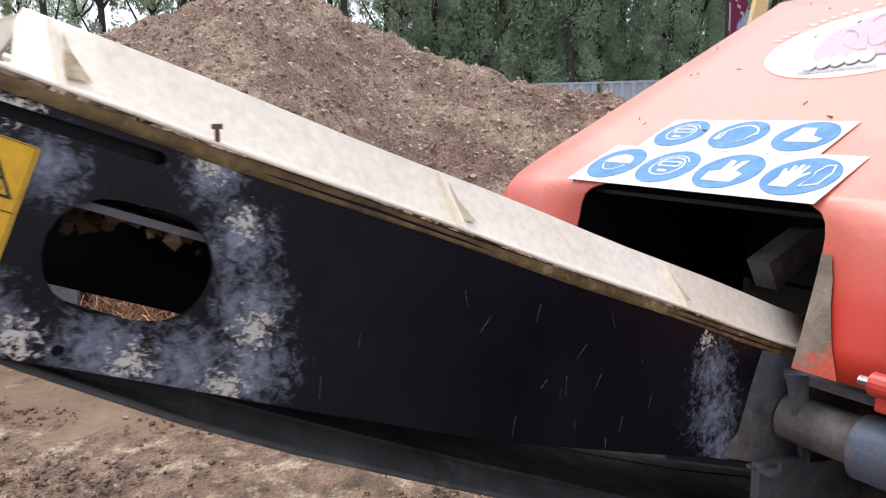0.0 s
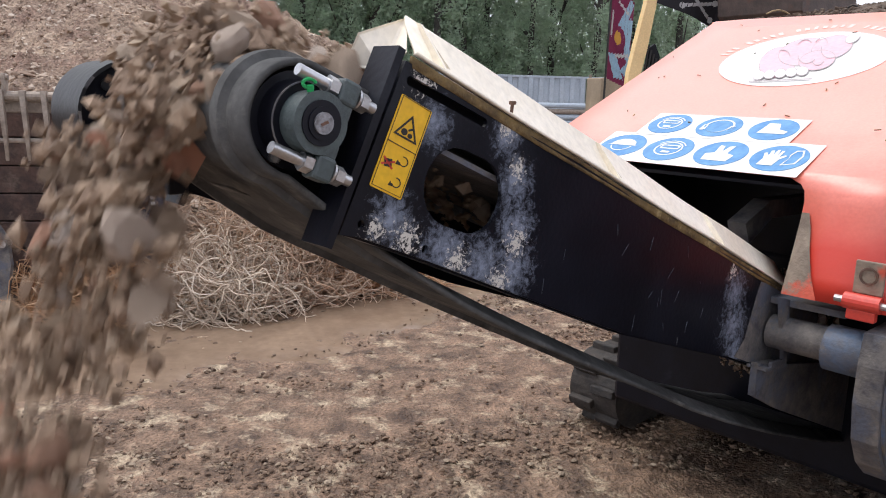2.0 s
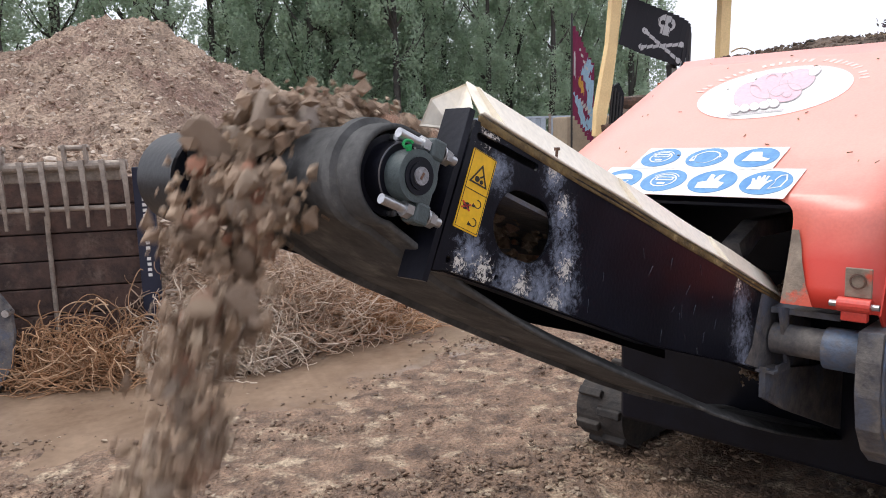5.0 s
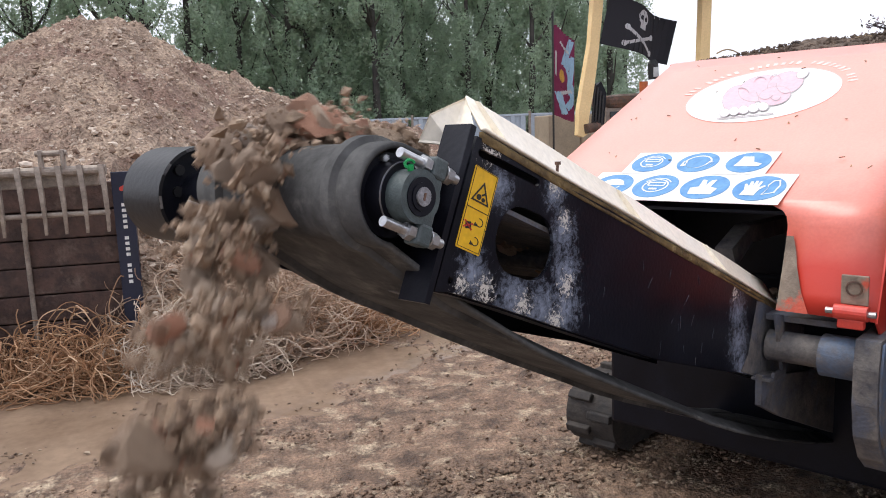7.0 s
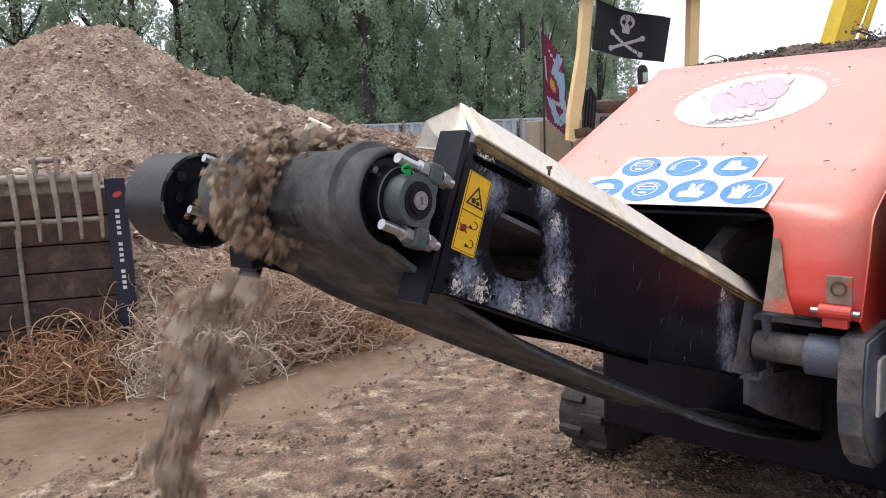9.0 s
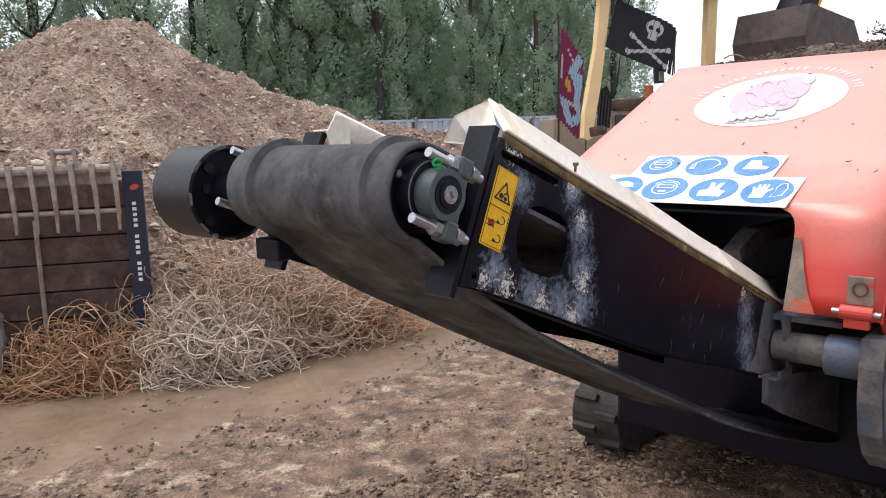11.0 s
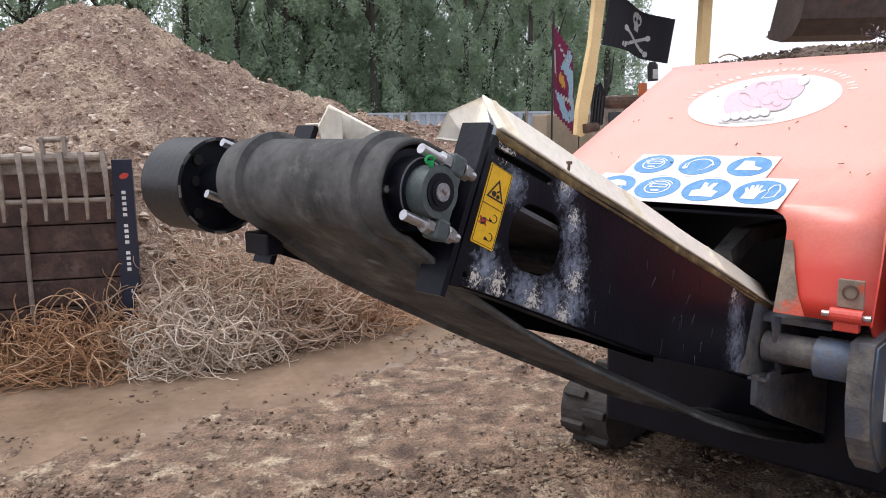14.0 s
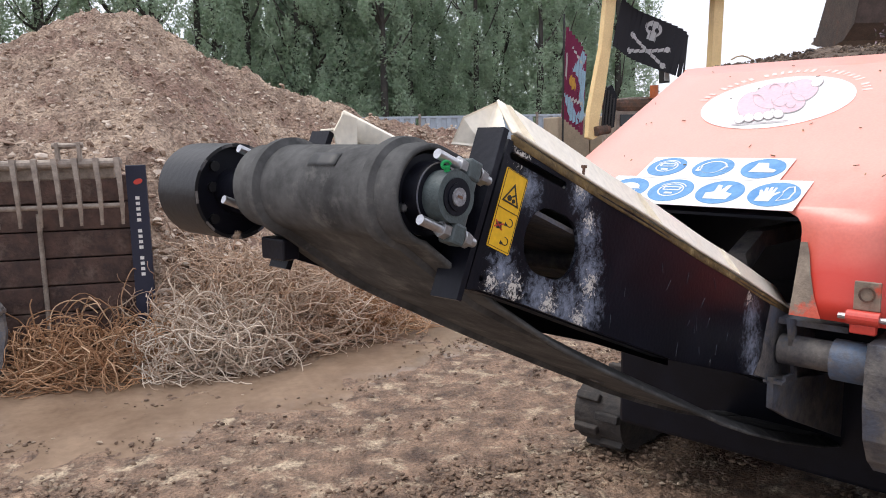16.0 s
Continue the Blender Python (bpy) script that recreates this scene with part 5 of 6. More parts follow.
def make_chassis():
    # motor, bracket and round guard under the hood edge
    part("motor_barrel", rod(bmesh.new(), (1.41, -0.28, 1.015), (1.41, -0.165, 1.015), 0.062, 28), BLUEPAINT, crusher, "blue grey hydraulic motor", smooth=True)
    part("motor_collar", rod(bmesh.new(), (1.41, -0.17, 1.02), (1.41, -0.01, 1.02), 0.047, 28), DUSTY, crusher, smooth=True)
    bm = bmesh.new()
    prism(bm, [(1.34, 1.135), (1.40, 1.12), (1.425, 0.93), (1.33, 0.94), (1.335, 0.955), (1.40, 0.95)], -0.055, -0.045)
    part("bracket", bm, DUSTY, crusher)
    bm = bmesh.new()
    prism(bm, [(1.30, 0.945), (1.43, 0.93), (1.43, 0.922), (1.30, 0.937)], -0.055, 0.0)
    part("bracket_shelf", bm, DUSTY, crusher)
    rim = [(1.315, 1.10), (1.30, 1.02), (1.30, 0.92), (1.325, 0.82), (1.38, 0.74), (1.46, 0.68), (1.60, 0.66), (1.60, 1.10)]
    gd = part("wheel_guard", prism(bmesh.new(), rim, -0.338, -0.275), DUSTY, crusher, "dusty blue grey steel wheel guard")
    inner = [(x + 0.012, z - (0.01 if z > 1 else -0.012)) for x, z in rim]
    part("guard_face", flat([inner], 0.006), BLUEPAINT, gd, matrix=side_at(-0.342))
    part("guard_pad", box(bmesh.new(), 1.42, 1.5, -0.354, -0.346, 0.85, 1.02, 0.008), WHITE, gd)
    part("dark_shelf", box(bmesh.new(), 1.40, 1.62, -0.2, 0.55, 1.10, 1.118), DUSTY, crusher)
    # chassis body behind
    part("chassis", box(bmesh.new(), 2.22, 4.8, -0.9, 1.04, 0.27, 1.08, 0.02), BLACK, crusher, "black steel chassis")
    part("skirt_plate", prism(bmesh.new(), [(1.30, 0.955), (1.36, 0.935), (2.0, 0.80), (2.0, 0.55), (1.47, 0.775), (1.30, 0.86)], -0.03, -0.012), DUSTY, crusher, "dusty brown steel skirt plate")
    # Unseen block added beside the machine to shade the ground under it.
    part("shade_block", box(bmesh.new(), 1.38, 4.8, -1.6, -0.44, 0.22, 1.75, 0.02), BLACK, crusher)
    part("body_shell", box(bmesh.new(), 2.72, 4.6, -0.31, 0.965, 1.08, 1.97, 0.01), RED, crusher)
    # Added black sheets behind the opening; they stand in for the shade inside.
    part("shade_sheet_back", box(bmesh.new(), 2.2, 2.23, -0.31, 0.96, 1.08, 1.70), BLACK, crusher)
    part("shade_sheet_side", box(bmesh.new(), 1.47, 2.2, 0.70, 0.705, 1.02, 1.44), BLACK, crusher)
    part("shade_sheet_top", prism(bmesh.new(), [(1.49, 1.42), (2.2, 1.735), (2.2, 1.725), (1.49, 1.41)], -0.3, 0.7), BLACK, crusher)
    part("inner_beam", prism(bmesh.new(), [(1.62, 1.27), (1.78, 1.33), (2.2, 1.32), (2.2, 1.26), (1.8, 1.27), (1.66, 1.2)], 0.2, 0.26), DUSTY, crusher)
    # tracks: the far one shows below the conveyor
    for v0 in (1.11, -0.62):
        tr = part("track", bmesh_track(v0, v0 + 0.28), TYRE, crusher, "muddy rubber crawler track", smooth=False)
        r, zc, u0, u1 = 0.175, 0.19, 2.53, 4.3
        length = 2 * (u1 - u0) + 2 * math.pi * r
        n = 56
        for k in range(n):
            s = length * k / n
            if s < u1 - u0:
                p, ang = (u0 + s, zc + r), 0
            elif s < u1 - u0 + math.pi * r:
                a = (s - (u1 - u0)) / r
                p, ang = (u1 + r * math.sin(a), zc + r * math.cos(a)), a
            elif s < 2 * (u1 - u0) + math.pi * r:
                q = s - (u1 - u0) - math.pi * r
                p, ang = (u1 - q, zc - r), math.pi
            else:
                a = math.pi + (s - 2 * (u1 - u0) - math.pi * r) / r
                p, ang = (u0 + r * math.sin(a), zc + r * math.cos(a)), a
            half = 0 if k % 2 else 0.13
            bm = box(bmesh.new(), -0.022, 0.022, v0 + 0.005 + half, v0 + 0.14 + half, -0.008, 0.03, 0.007, Matrix.Translation((p[0], 0, p[1])) @ pose(0, 0, 0, 0, math.degrees(ang), 0))
            part("track_pad", bm, TYRE, tr)
        part("track_frame", box(bmesh.new(), 2.45, 4.3, v0 + 0.05, v0 + 0.22, 0.10, 0.33, 0.02), RUST, crusher)
    for u in (2.52, 2.66):
        part("hanger_rod", rod(bmesh.new(), (u, 1.08, 0.35), (u, 1.08, 0.9), 0.02, 10), DUSTY, crusher)
    # soil heaped in the feed hopper
    verts, faces = [], []
    xs, ys = np.arange(2.76, 4.5, 0.05), np.arange(-0.3, 0.96, 0.05)
    for y in ys:
        for x in xs:
            e = min(1, (x - 2.76) / 0.35, (y + 0.3) / 0.25, (0.96 - y) / 0.45)
            verts.append((x, y, 1.975 + 0.085 * e * (1 + 0.5 * noise.noise(Vector((x * 2, y * 2, 1)))) + 0.025 * noise.noise(Vector((x * 13, y * 13, 2)))))
    n = len(xs)
    for j in range(len(ys) - 1):
        for i in range(n - 1):
            faces.append((j * n + i, j * n + i + 1, (j + 1) * n + i + 1, (j + 1) * n + i))
    for i in range(2600):
        x, y = rng.uniform(2.8, 3.6), rng.uniform(-0.25, 0.9)
        e = min(1, (x - 2.76) / 0.35, (y + 0.3) / 0.25, (0.96 - y) / 0.45)
        lump(verts, faces, (x, y, 1.98 + 0.085 * e), 0.003 + 0.014 * rng.random() ** 4)
    soil = stuff("hopper_soil", verts, faces, SOIL, "dark soil and roots heaped in the feed hopper", "soil")
    soil.matrix_basis = ARM


def bmesh_track(v0, v1):
    r, zc, u0, u1 = 0.175, 0.19, 2.53, 4.3
    pts = [(u0 + r * math.cos(a), zc + r * math.sin(a)) for a in np.linspace(math.pi / 2, 3 * math.pi / 2, 16)]
    pts += [(u1 + r * math.cos(a), zc + r * math.sin(a)) for a in np.linspace(-math.pi / 2, math.pi / 2, 16)]
    return prism(bmesh.new(), pts, v0, v1)


near_plate = make_arm()
make_label(near_plate)
make_guards()
make_head()
make_hood()
make_chassis()


def make_sprig():
    """Leafy stems rooted in the hopper soil."""
    sp = thing("leafy_sprig", ARM @ pose(3.55, 0.12, 2.03), "uprooted purple brown leafy sprig lying on the hopper soil", "plant")
    for k in range(9):
        verts, faces = [], []
        a, reach = rng.uniform(0, 2 * math.pi), rng.uniform(0.08, 0.2)
        tube(verts, faces, [np.array([reach * math.cos(a) * q, 1.3 * reach * math.sin(a) * q, 0.17 * q * (1 - 0.3 * q) + 0.01 * rng.normal()]) for q in np.linspace(0, 1, 6)], 0.003)
        part("stem", mesh_of("stem", verts, faces), BARK, sp)
        verts, faces = [], []
        for j in range(26):
            q = rng.uniform(0.3, 1.05)
            c = np.array([reach * math.cos(a) * q, 1.3 * reach * math.sin(a) * q, 0.17 * q * (1 - 0.3 * q)]) + rng.normal(size=3) * 0.02
            m, z, base = turn3(), rng.uniform(0.008, 0.016), len(verts)
            verts.extend(tuple(c + m @ (np.array(p) * z)) for p in ((-1, 0, 0), (0, -0.45, 0.15), (1, 0, 0), (0, 0.45, 0.15)))
            faces.append((base, base + 1, base + 2, base + 3))
        part("leaves", mesh_of("leaves", verts, faces), SPRIG, sp)
    for k in range(8):
        verts, faces = [], []
        x, y, a, n = rng.uniform(2.9, 3.3), rng.uniform(-0.2, 0.85), rng.uniform(0, 6.28), rng.uniform(0.05, 0.16)
        tube(verts, faces, [np.array([x + n * q * math.cos(a), y + n * q * math.sin(a), 2.036 + 0.022 * math.sin(3 * q)]) for q in np.linspace(0, 1, 5)], 0.004)
        twig = tagged(part("twig", mesh_of("twig", verts, faces), PINE if k % 3 else BARK), "bare broken root twig on the hopper soil", "twig", "twigs on the hopper soil")
        twig.matrix_basis = ARM


make_sprig()


# ---------------------------------------------------------------- loader, flags and excavator behind the hood
def make_loader():
    ld = thing("wheel_loader", pose(0, 7.0, 0), "pale yellow loader with raised lift arms and a black carriage", "loader")
    left = [(2.475, 1.60), (2.53, 1.575), (2.575, 1.60), (2.60, 1.78), (2.66, 2.08), (2.72, 2.5), (2.83, 3.5), (2.71, 3.5), (2.62, 2.52), (2.555, 2.20), (2.49, 1.86)]
    part("lift_arm", prism(bmesh.new(), left, -0.05, 0.05), DIGGER, ld, "pale yellow lift arm")
    right = [(3.86, 1.3), (3.97, 1.3), (3.99, 2.4), (4.02, 3.5), (3.91, 3.5), (3.88, 2.4)]
    part("lift_arm", prism(bmesh.new(), right, -0.05, 0.05), DIGGER, ld, "pale yellow lift arm")
    part("pivot", rod(bmesh.new(), (2.55, -0.07, 1.66), (2.72, 0.0, 1.68), 0.05, 16), RUST, ld)
    for k in range(4):
        part("hose", rod(bmesh.new(), (2.64 + 0.035 * k, -0.03, 1.70), (2.68 + 0.03 * k, -0.03, 2.12 - 0.04 * k), 0.011, 8), INK, ld)
    part("hose_guard", prism(bmesh.new(), [(2.66, 1.66), (2.79, 1.70), (2.82, 2.02), (2.76, 2.14), (2.70, 2.10)], 0.0, 0.05), BLACK, ld)
    part("carriage", box(bmesh.new(), 2.58, 4.42, -0.2, 0.25, 3.06, 3.5, 0.02), BLACK, ld, "black steel carriage")
    part("carriage_bar", box(bmesh.new(), 3.0, 3.9, -0.245, -0.2, 3.03, 3.06, 0.004), RUST, ld)
    part("tilt_link", box(bmesh.new(), 3.0, 3.9, -0.28, -0.21, 3.22, 3.30, 0.01), RUST, ld)
    part("tilt_pin", rod(bmesh.new(), (2.95, -0.3, 3.28), (2.95, -0.2, 3.28), 0.06, 14), DIGGER, ld)
    part("body", box(bmesh.new(), 3.4, 4.4, 0.2, 1.4, 0.4, 1.55, 0.05), DIGGER, ld)
    part("cab", prism(bmesh.new(), [(2.86, 1.2), (2.86, 1.90), (2.92, 1.985), (3.02, 2.01), (3.6, 2.02), (3.6, 1.2)], 0.1, 0.45), GALV, ld)
    part("cab_window", box(bmesh.new(), 2.90, 3.3, 0.085, 0.098, 1.5, 1.83, 0.004), GLASS, ld)
    part("cab_roof", box(bmesh.new(), 2.84, 3.62, 0.07, 0.47, 1.86, 2.0, 0.05), RUST, ld)
    for x in (3.4, 4.3):
        for y in (0.5, 1.3):
            part("wheel", rod(bmesh.new(), (x, y - 0.15, 0.45), (x, y + 0.15, 0.45), 0.45, 24), TYRE, ld)
    part("beacon", rod(bmesh.new(), (3.27, 0.05, 2.0), (3.27, 0.05, 2.13), 0.045, 12), AMBER, ld)
    lamp = part("work_lamp", rod(bmesh.new(), (3.36, 0, 2.15), (3.35, 0, 2.31), 0.055, 14), INK, ld)
    part("lens", box(bmesh.new(), 3.325, 3.385, -0.064, -0.05, 2.17, 2.27, 0.006), LENS, lamp)
    part("lamp_cap", rod(bmesh.new(), (3.35, 0, 2.31), (3.345, 0, 2.35), 0.055, 14, 0.03), INK, lamp)


def flag_strips(root, w, h, n, paint, cloth):
    """Narrow cloth strips hung edge to edge; each is keyed later."""
    out = []
    for k in range(n):
        holder = new("cloth_strip", flat([rect(w / n / 2, 0, w / n * 1.2, h * (1 - 0.10 * k / n))], 0.003))
        holder.data.materials.clear()
        holder.data.materials.append(cloth)
        holder.data.transform(SIDE)
        holder.parent = root
        out.append(holder)
        for layer, (outs, m) in enumerate(paint(k, w / n)):
            me = flat(outs, 0.006 + 0.002 * layer)
            part("print", me, m, holder, matrix=SIDE)
    return out


def clip_strip(poly, x0, x1):
    """The part of a convex outline between two upright lines, moved to the strip's own edge."""
    def cut(p, keep, x):
        res = []
        for i in range(len(p)):
            a, b = p[i], p[(i + 1) % len(p)]
            if keep(a[0]):
                res.append(a)
            if keep(a[0]) != keep(b[0]):
                f = (x - a[0]) / (b[0] - a[0])
                res.append((x, a[1] + f * (b[1] - a[1])))
        return res
    p = cut(poly, lambda q: q >= x0, x0)
    p = cut(p, lambda q: q <= x1, x1) if p else p
    return [(q - x0, r) for q, r in p] if len(p) > 2 else None


def painter(shapes):
    def paint(k, sw):
        res = []
        for poly, m in shapes:
            c = clip_strip(poly, k * sw, (k + 1) * sw)
            if c:
                res.append(([c], m))
        return res
    return paint


def make_flags():
    black = thing("skull_flag", pose(2.78, 6.93, 2.76), "black flag with white skull and crossbones on the lift arm", "flag")
    shapes = [(ellipse(0.42, 0.13, 0.085, 0.075, 18), CLOTHW), (rect(0.42, 0.045, 0.085, 0.07), CLOTHW), (ellipse(0.385, 0.12, 0.022, 0.024, 10), CLOTHK), (ellipse(0.455, 0.12, 0.022, 0.024, 10), CLOTHK),
              (rect(0.42, -0.10, 0.40, 0.032, 24), CLOTHW), (rect(0.42, -0.10, 0.40, 0.032, -24), CLOTHW)]
    for sx in (-1, 1):
        for sy in (-1, 1):
            shapes.append((ellipse(0.42 + sx * 0.185, -0.10 + sy * 0.083, 0.03, 0.03, 10), CLOTHW))
    s1 = flag_strips(black, 0.86, 0.50, 15, painter(shapes[:2] + shapes[4:] + shapes[2:4]), CLOTHK)
    claret = thing("claret_flag", pose(3.03, 9, 2.41), "claret and light blue flag hanging from a thin pole", "flag")
    shapes = [(rect(0.20, 0.30, 0.07, 0.42, -18), SKYBLUE), (rect(0.26, 0.05, 0.06, 0.5, -6), SKYBLUE), (rect(0.16, 0.36, 0.16, 0.03, -30), CLOTHW), (rect(0.17, 0.12, 0.11, 0.34, -28), SKYBLUE), (rect(0.24, -0.06, 0.09, 0.36, 20), SKYBLUE), (rect(0.12, -0.36, 0.12, 0.26, 25), SKYBLUE), (rect(0.26, -0.30, 0.07, 0.2, -30), SKYBLUE), (ellipse(0.13, -0.02, 0.085, 0.15, 20), CLARET), (ellipse(0.12, -0.02, 0.045, 0.08, 14), GOLD), (rect(0.19, -0.19, 0.20, 0.035, 32), CLOTHW), (rect(0.03, 0.1, 0.02, 0.3, 0), CLOTHW)]
    s2 = flag_strips(claret, 0.30, 1.14, 8, painter(shapes), CLARET)
    pole = thing("flag_pole", pose(3.0, 9, 0), "thin dark flag pole", "pole")
    part("staff", rod(bmesh.new(), (0.0, 0, 0), (0.03, 0, 3.14), 0.014, 8), INK, pole)
    return s1, s2


def make_excavator():
    ex = thing("excavator_arm", pose(5.6, 6.4, 3.2), "yellow excavator arm with a rusty digging bucket above the hopper", "excavator arm")
    prof = [(-0.5, 0.30), (-0.52, 0.0), (-0.42, -0.25), (-0.2, -0.38), (0.1, -0.40), (0.45, -0.32), (0.5, -0.28), (0.5, -0.22), (0.1, -0.3), (-0.15, -0.28), (-0.34, -0.18), (-0.42, 0.02), (-0.40, 0.30)]
    part("bucket_shell", prism(bmesh.new(), prof, -0.45, 0.45), BUCKET, ex, "rusty curved bucket shell")
    for y in (-0.455, 0.445):
        part("bucket_cheek", prism(bmesh.new(), [(-0.5, 0.3), (-0.52, 0), (-0.42, -0.25), (-0.2, -0.38), (0.1, -0.4), (0.48, -0.3), (0.1, 0.25)], y, y + 0.012), BUCKET, ex)
    for k in range(5):
        y = -0.4 + 0.2 * k
        part("tooth", prism(bmesh.new(), [(0.44, -0.33), (0.62, -0.27), (0.44, -0.22)], y - 0.03, y + 0.03), GALV, ex)
    part("bucket_ear", prism(bmesh.new(), [(-0.35, 0.25), (-0.1, 0.25), (-0.05, 0.5), (-0.25, 0.52)], -0.15, 0.15), BLACK, ex)
    part("stick", prism(bmesh.new(), [(-0.22, 0.40), (-0.02, 0.36), (0.62, 1.9), (0.75, 3.4), (0.40, 3.4), (0.32, 1.95)], -0.11, 0.11), EXCYEL, ex, "yellow excavator stick")
    part("ram", rod(bmesh.new(), (0.2, -0.14, 0.75), (0.75, -0.14, 2.3), 0.035, 10), EXCYEL, ex)
    return ex


make_loader()
FLAG1, FLAG2 = make_flags()
EXCAVATOR = make_excavator()


# ---------------------------------------------------------------- rubble on the belt and in the air
def make_rubble():
    rocks, grits, bits = [], [], []
    for k in range(30):
        verts, faces = [], []
        lump(verts, faces, (0, 0, 0), 1.0, fine=True, facets=9, deep=(0.32, 0.66), rough=0.03)
        me = mesh_of("rock", verts, faces)
        me.materials.append(ROCK)
        rocks.append(me)
    for k in range(10):
        verts, faces = [], []
        for i in range(160):
            p = np.clip(rng.normal(size=3), -1.5, 1.5) * np.array([0.060, 0.062, 0.036])
            lump(verts, faces, p, 0.005 + 0.017 * rng.random() ** 2.2, facets=3)
        me = mesh_of("grit", verts, faces)
        me.materials.append(RUBBLE)
        grits.append(me)
    for k in range(4):
        verts, faces = [], []
        for i in range(7):
            lump(verts, faces, rng.normal(size=3) * 0.014, 0.002 + 0.006 * rng.random())
        me = mesh_of("soil_crumb", verts, faces)
        me.materials.append(RUBBLE)
        bits.append(me)
    out = []
    times = list(np.arange(-1.3, 9.12, 0.036)) + [9.16, 9.2, 9.25, 9.3, 9.36, 9.43, 9.52]
    for i, t in enumerate(times):
        ob = tagged(new("rubble_clump"), "clump of damp brown crushed rubble and soil", "rubble", "rubble coming off the conveyor")
        ob.empty_display_size = 0.05
        late = float(np.clip((t - 7.1) / 2.0, 0, 1))
        slim = float(np.clip((t - 5.8) / 1.0, 0, 1))
        g = new("grit", grits[i % 10])
        g.parent = ob
        g.matrix_basis = Matrix.Diagonal((1.0, 1 - 0.3 * slim - 0.1 * late, 1 - 0.25 * slim - 0.25 * late, 1.0))
        tagged(g, "", "", "", "stuff")
        for j in range(18 if late < 0.5 else 14):
            r = (0.0095 + 0.036 * rng.random() ** 1.8) * (1 - 0.15 * late) * (1.0 if t > 5.5 else 1.12)
            if j == 0 and rng.random() < 0.5 * (1 - 0.8 * late):
                r = rng.uniform(0.042, 0.062 if t > 4.5 else 0.078)
            r *= 0.6 if t > 9.05 else 1.0
            big = j == 0 and (abs(t - 8.50) < 0.018 or abs(t - 8.72) < 0.018)
            r = 0.062 if big else r
            k = new("rock", rocks[int(rng.integers(30))])
            k.parent = ob
            q = np.clip(rng.normal(size=3), -1.6, 1.4) * np.array([0.046, 0.054 - 0.015 * slim - 0.005 * late, 0.026 - 0.012 * late]) + (np.array([0, 0.03, 0.035]) if big else 0)
            k.matrix_basis = Matrix.LocRotScale(Vector(map(float, q)), Euler([float(a) for a in rng.uniform(-3, 3, 3)]), (r, r, r))
        v = 0.285 + rng.uniform(-0.10, 0.11) * (1 - 0.45 * slim - 0.2 * late) - 0.02 * slim + 0.04 * late
        out.append((ob, float(t), float(v), float(rng.uniform(0.008, 0.036) - 0.004 * late)))
    for i, t in enumerate((9.9, 10.3, 10.8, 11.3, 11.5, 12.35, 12.5, 13.5, 13.62, 14.6, 15.3, 15.8)):
        ob = tagged(new("soil_crumb", bits[i % 4]), "small crumbs of damp soil", "soil", "rubble coming off the conveyor", "stuff")
        out.append((ob, t, float(0.33 + rng.uniform(-0.05, 0.12)), 0.012))
    return out


RUBBLE_RUN = make_rubble()


# ---------------------------------------------------------------- what moves
def rubble_rows(k, t_off, v, lift):
    """Rides the belt to the head drum, leaves it at t_off, falls and comes to rest on the heap below."""
    r = random.Random(k)
    speed, s = 1.08, math.atan(0.412)
    top_u, top_z = AX_U + (R_BELT + lift) * math.sin(s), AX_Z + (R_BELT + lift) * math.cos(s)
    ang = [r.uniform(-12, 12), 22 + r.uniform(-12, 12), r.uniform(-180, 180)]
    spin = [r.uniform(-170, 170) for _ in range(3)]
    rows = []
    ride = 1.5
    hide = (2.05 + 0.1 * (k % 6), v, 0.72 + 0.06 * (k % 5))
    if t_off - ride > 0.05:
        rows.append((0.0, hide, ang))
        rows.append((max(0.02, t_off - ride - 0.35), hide, ang))
    for a in (ride, ride * 0.66, ride * 0.33, 0.12, 0.05):
        t = t_off - a
        d = a * speed
        rows.append((t, (top_u + d * math.cos(s), v, top_z - d * math.sin(s)), ang))
    vu, vz = -speed * math.cos(s) * r.uniform(0.92, 1.04), speed * math.sin(s) * r.uniform(-0.3, 0.25)
    f = 0.0
    side = r.uniform(-0.12, 0.12)
    while True:
        z = top_z + vz * f - 4.905 * f * f
        u = top_u + vu * f
        rest = 0.06 + 0.10 * r.random() + 0.25 * max(0.0, 1 - abs(u + 0.75) / 0.4)
        turn = [a + b * f for a, b in zip(ang, spin)]
        if z < rest:
            rows.append((t_off + f, (u, v + side * f, rest), turn))
            rows.append((max(16.0, t_off + f + 1), (u, v + side * f, rest), turn))
            break
        rows.append((t_off + f, (u, v + side * f, z), turn))
        f += 0.067
    before = [q for q in rows if q[0] < 0]
    rows = [q for q in rows if q[0] >= 0]
    if before:
        a, b = before[-1], rows[0]
        w = (0 - a[0]) / max(1e-6, b[0] - a[0])
        mid = tuple(p + (q - p) * w for p, q in zip(a[1], b[1]))
        rows.insert(0, (0.0, mid, [p + (q - p) * w for p, q in zip(a[2], b[2])]))
    keyed, seen = [], set()
    for t, p, a in rows:
        n = frame(t)
        if n in seen or t > 16.0 and n > frame(16.0) and frame(16.0) in seen:
            continue
        seen.add(n)
        keyed.append((t, ARM @ pose(*p, *a)))
    return keyed


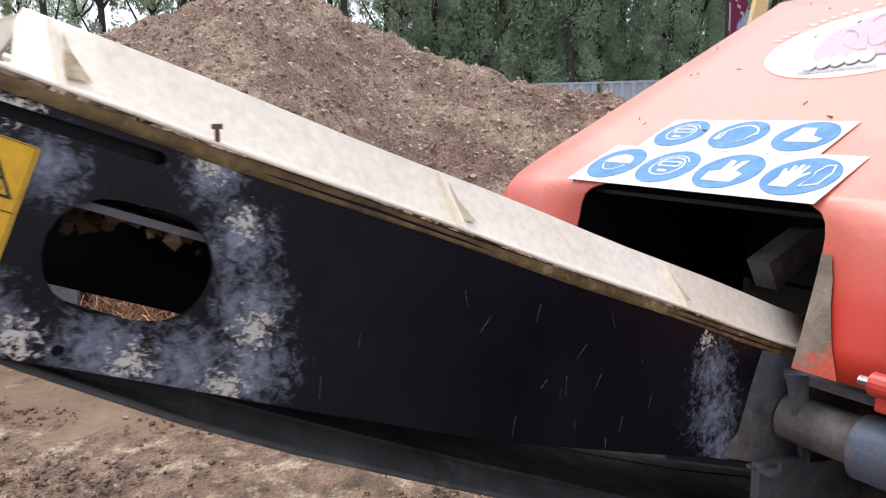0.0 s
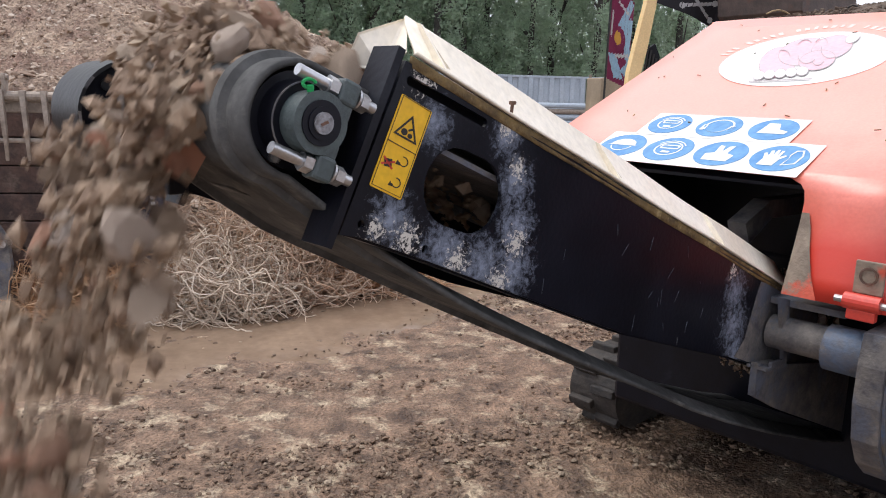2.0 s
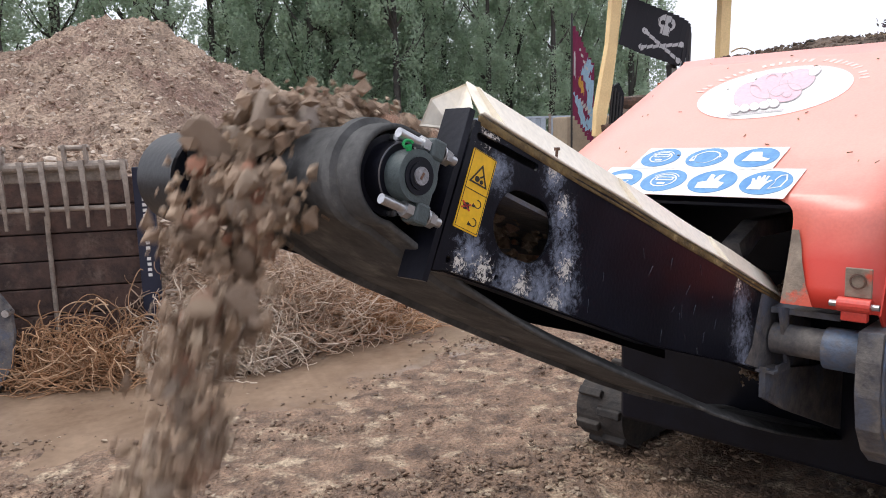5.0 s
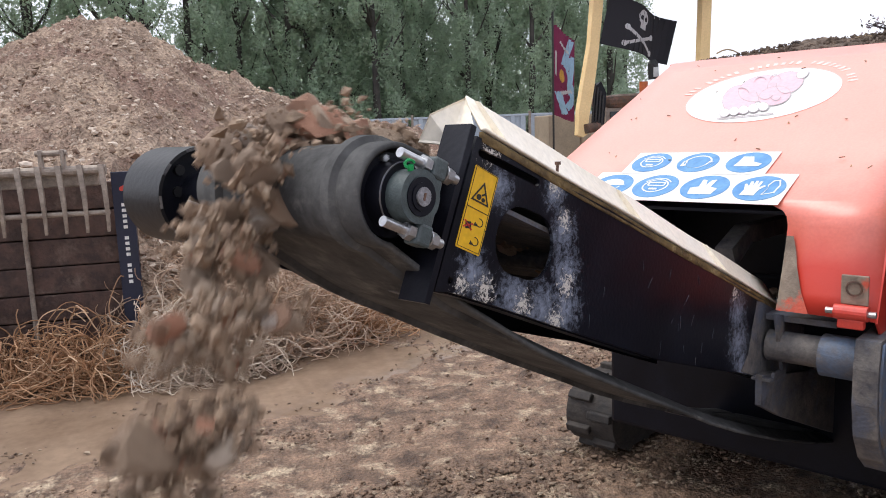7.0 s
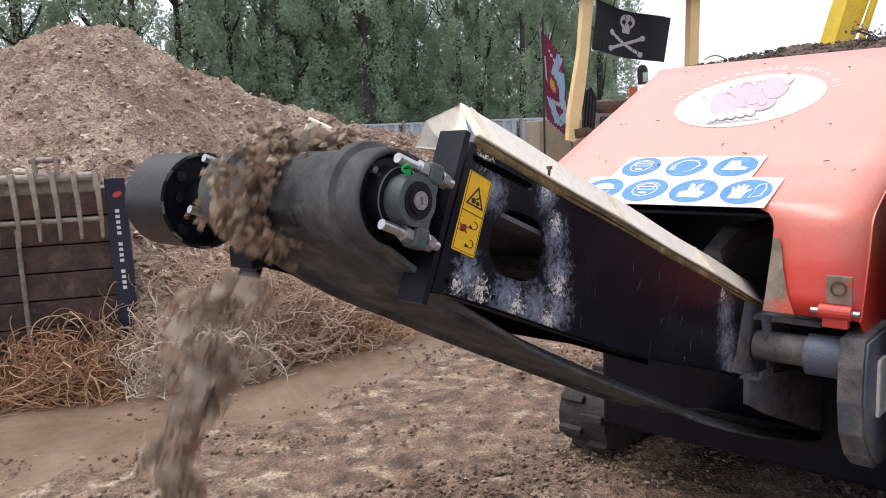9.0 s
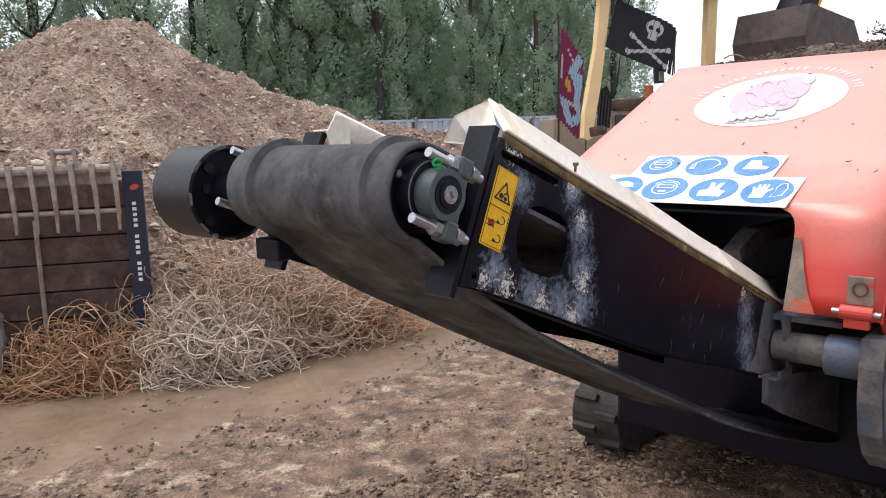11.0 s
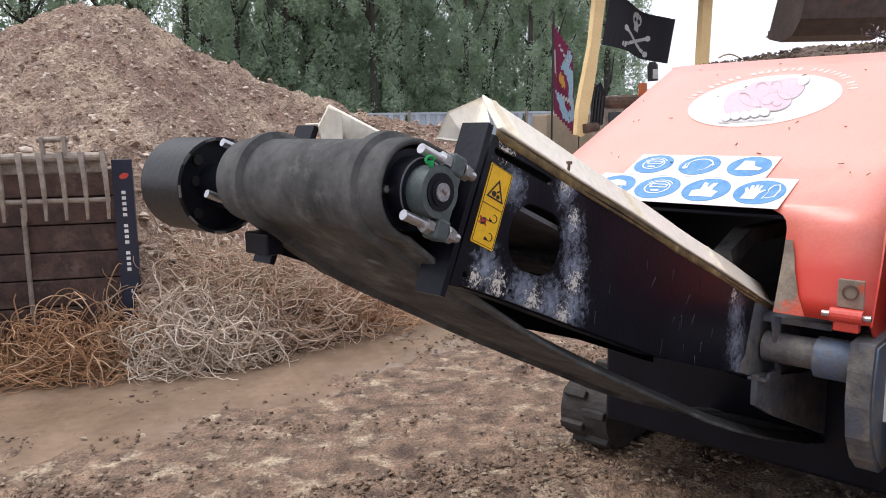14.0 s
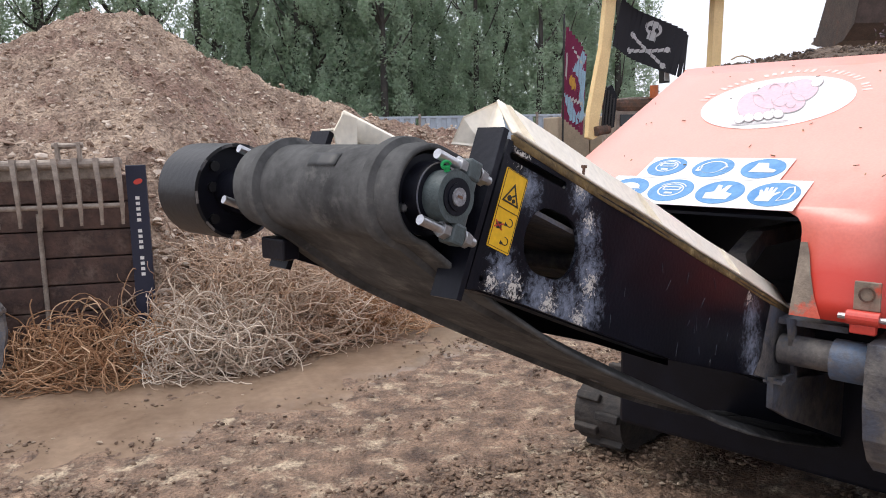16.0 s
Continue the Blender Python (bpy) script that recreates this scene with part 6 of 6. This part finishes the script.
def flag_rows(k, n, sw, droop, amp, speed, phase, tilt):
    rows = []
    for i in range(0, 81):
        t = 0.2 * i
        x = y = z = 0.0
        for j in range(k + 1):
            a = amp * math.sin(speed * t - 6.5 * j / n + phase) * (0.35 + j / n) + 10 * math.sin(0.9 * t + 5 * j / n)
            if j == k:
                turn = a
            else:
                x += sw * math.cos(radians(a))
                y += sw * math.sin(radians(a))
                z -= droop * sw * (1 + 0.7 * math.sin(1.3 * t + phase))
        rows.append((t, pose(x, y, z, 0, tilt + 4 * math.sin(1.3 * t), turn)))
    return rows


def belt_spot(s):
    """Place and turn of a mark that has gone s metres round the belt from inside the hood."""
    a, r = math.atan(0.412), R_BELT + 0.0065
    du, dz = math.cos(a), math.sin(a)
    top = (AX_U + r * math.sin(a), AX_Z + r * math.cos(a))
    if s < 1.62:
        d = 1.62 - s
        return pose(top[0] + d * du, 0, top[1] - d * dz, 0, math.degrees(a), 0)
    s -= 1.62
    arc = r * (math.pi + 0.15)
    if s < arc:
        b = math.pi / 2 - a + s / r
        return pose(AX_U + r * math.cos(b), 0, AX_Z + r * math.sin(b), 0, 90 - math.degrees(b), 0)
    s -= arc
    u = -0.1 + 0.89 * s
    z = float(np.interp(u, (-0.1, 0.01, 0.087, 0.259, 0.57, 0.92, 1.3, 1.6, 2.0), (1.508, 1.44, 1.387, 1.30, 1.14, 0.969, 0.784, 0.654, 0.494)))
    return pose(u, 0, z - 0.012, 0, 180 + 26.5, 0)


def belt_rows(shift):
    speed, lap = 1.08, 3.83
    rows, last = [], None
    for i in range(241):
        t = i / 15
        s = ((t - 12.48) * speed + 1.62 + 0.13 + shift) % lap
        rows.append((t, belt_spot(s)))
    return rows


def motions():
    for ob, shift in BELT_MARKS:
        walk(ob, belt_rows(shift))
    for k, (ob, t_off, v, lift) in enumerate(RUBBLE_RUN):
        walk(ob, rubble_rows(k, t_off, v, lift))
    drum = bpy.data.objects["head_drum"]
    walk(drum, [(0.1 * i, pose(AX_U, 0, AX_Z, 0, -73 * i, 0)) for i in range(161)])
    for k, ob in enumerate(FLAG1):
        walk(ob, flag_rows(k, 15, 0.86 / 15, 0.30, 40, 5.2, 0.4, 12))
    for k, ob in enumerate(FLAG2):
        walk(ob, flag_rows(k, 8, 0.30 / 8, 0.95, 24, 3.1, 1.0, 0))
    path = [(0.0, 6.6, 3.35, 0, 20), (0.6, 4.8, 3.05, 0, 20), (1.0, 3.6, 2.89, 0, 20), (1.4, 3.45, 2.87, 4, 20), (1.8, 3.65, 2.80, 10, 20), (2.1, 3.95, 2.35, 14, 20), (2.6, 5.0, 1.9, 0, 10), (3.2, 5.4, 1.85, 0, 0), (4.0, 6.6, 2.2, 0, 0), (6.3, 7.4, 2.6, 0, 0), (8.2, 6.4, 2.0, 0, 0), (8.8, 5.4, 1.75, 0, 0), (9.2, 5.2, 1.75, 0, 0), (9.7, 5.2, 1.8, 0, 0), (10.8, 4.7, 2.3, 10, 10),
            (11.8, 4.6, 2.86, 0, 20), (12.2, 5.0, 2.98, 6, 40), (12.6, 5.45, 3.02, 0, 60), (13.2, 5.52, 2.95, -8, 60), (13.8, 5.1, 2.95, 0, 70), (14.4, 4.98, 2.86, 4, 75), (15.0, 4.95, 2.86, 4, 75), (15.6, 5.2, 2.86, 4, 75), (16.0, 5.45, 2.88, 4, 75)]
    walk(EXCAVATOR, [(t, pose(x, 6.4, z, 0, a, yaw)) for t, x, z, a, yaw in path])


motions()
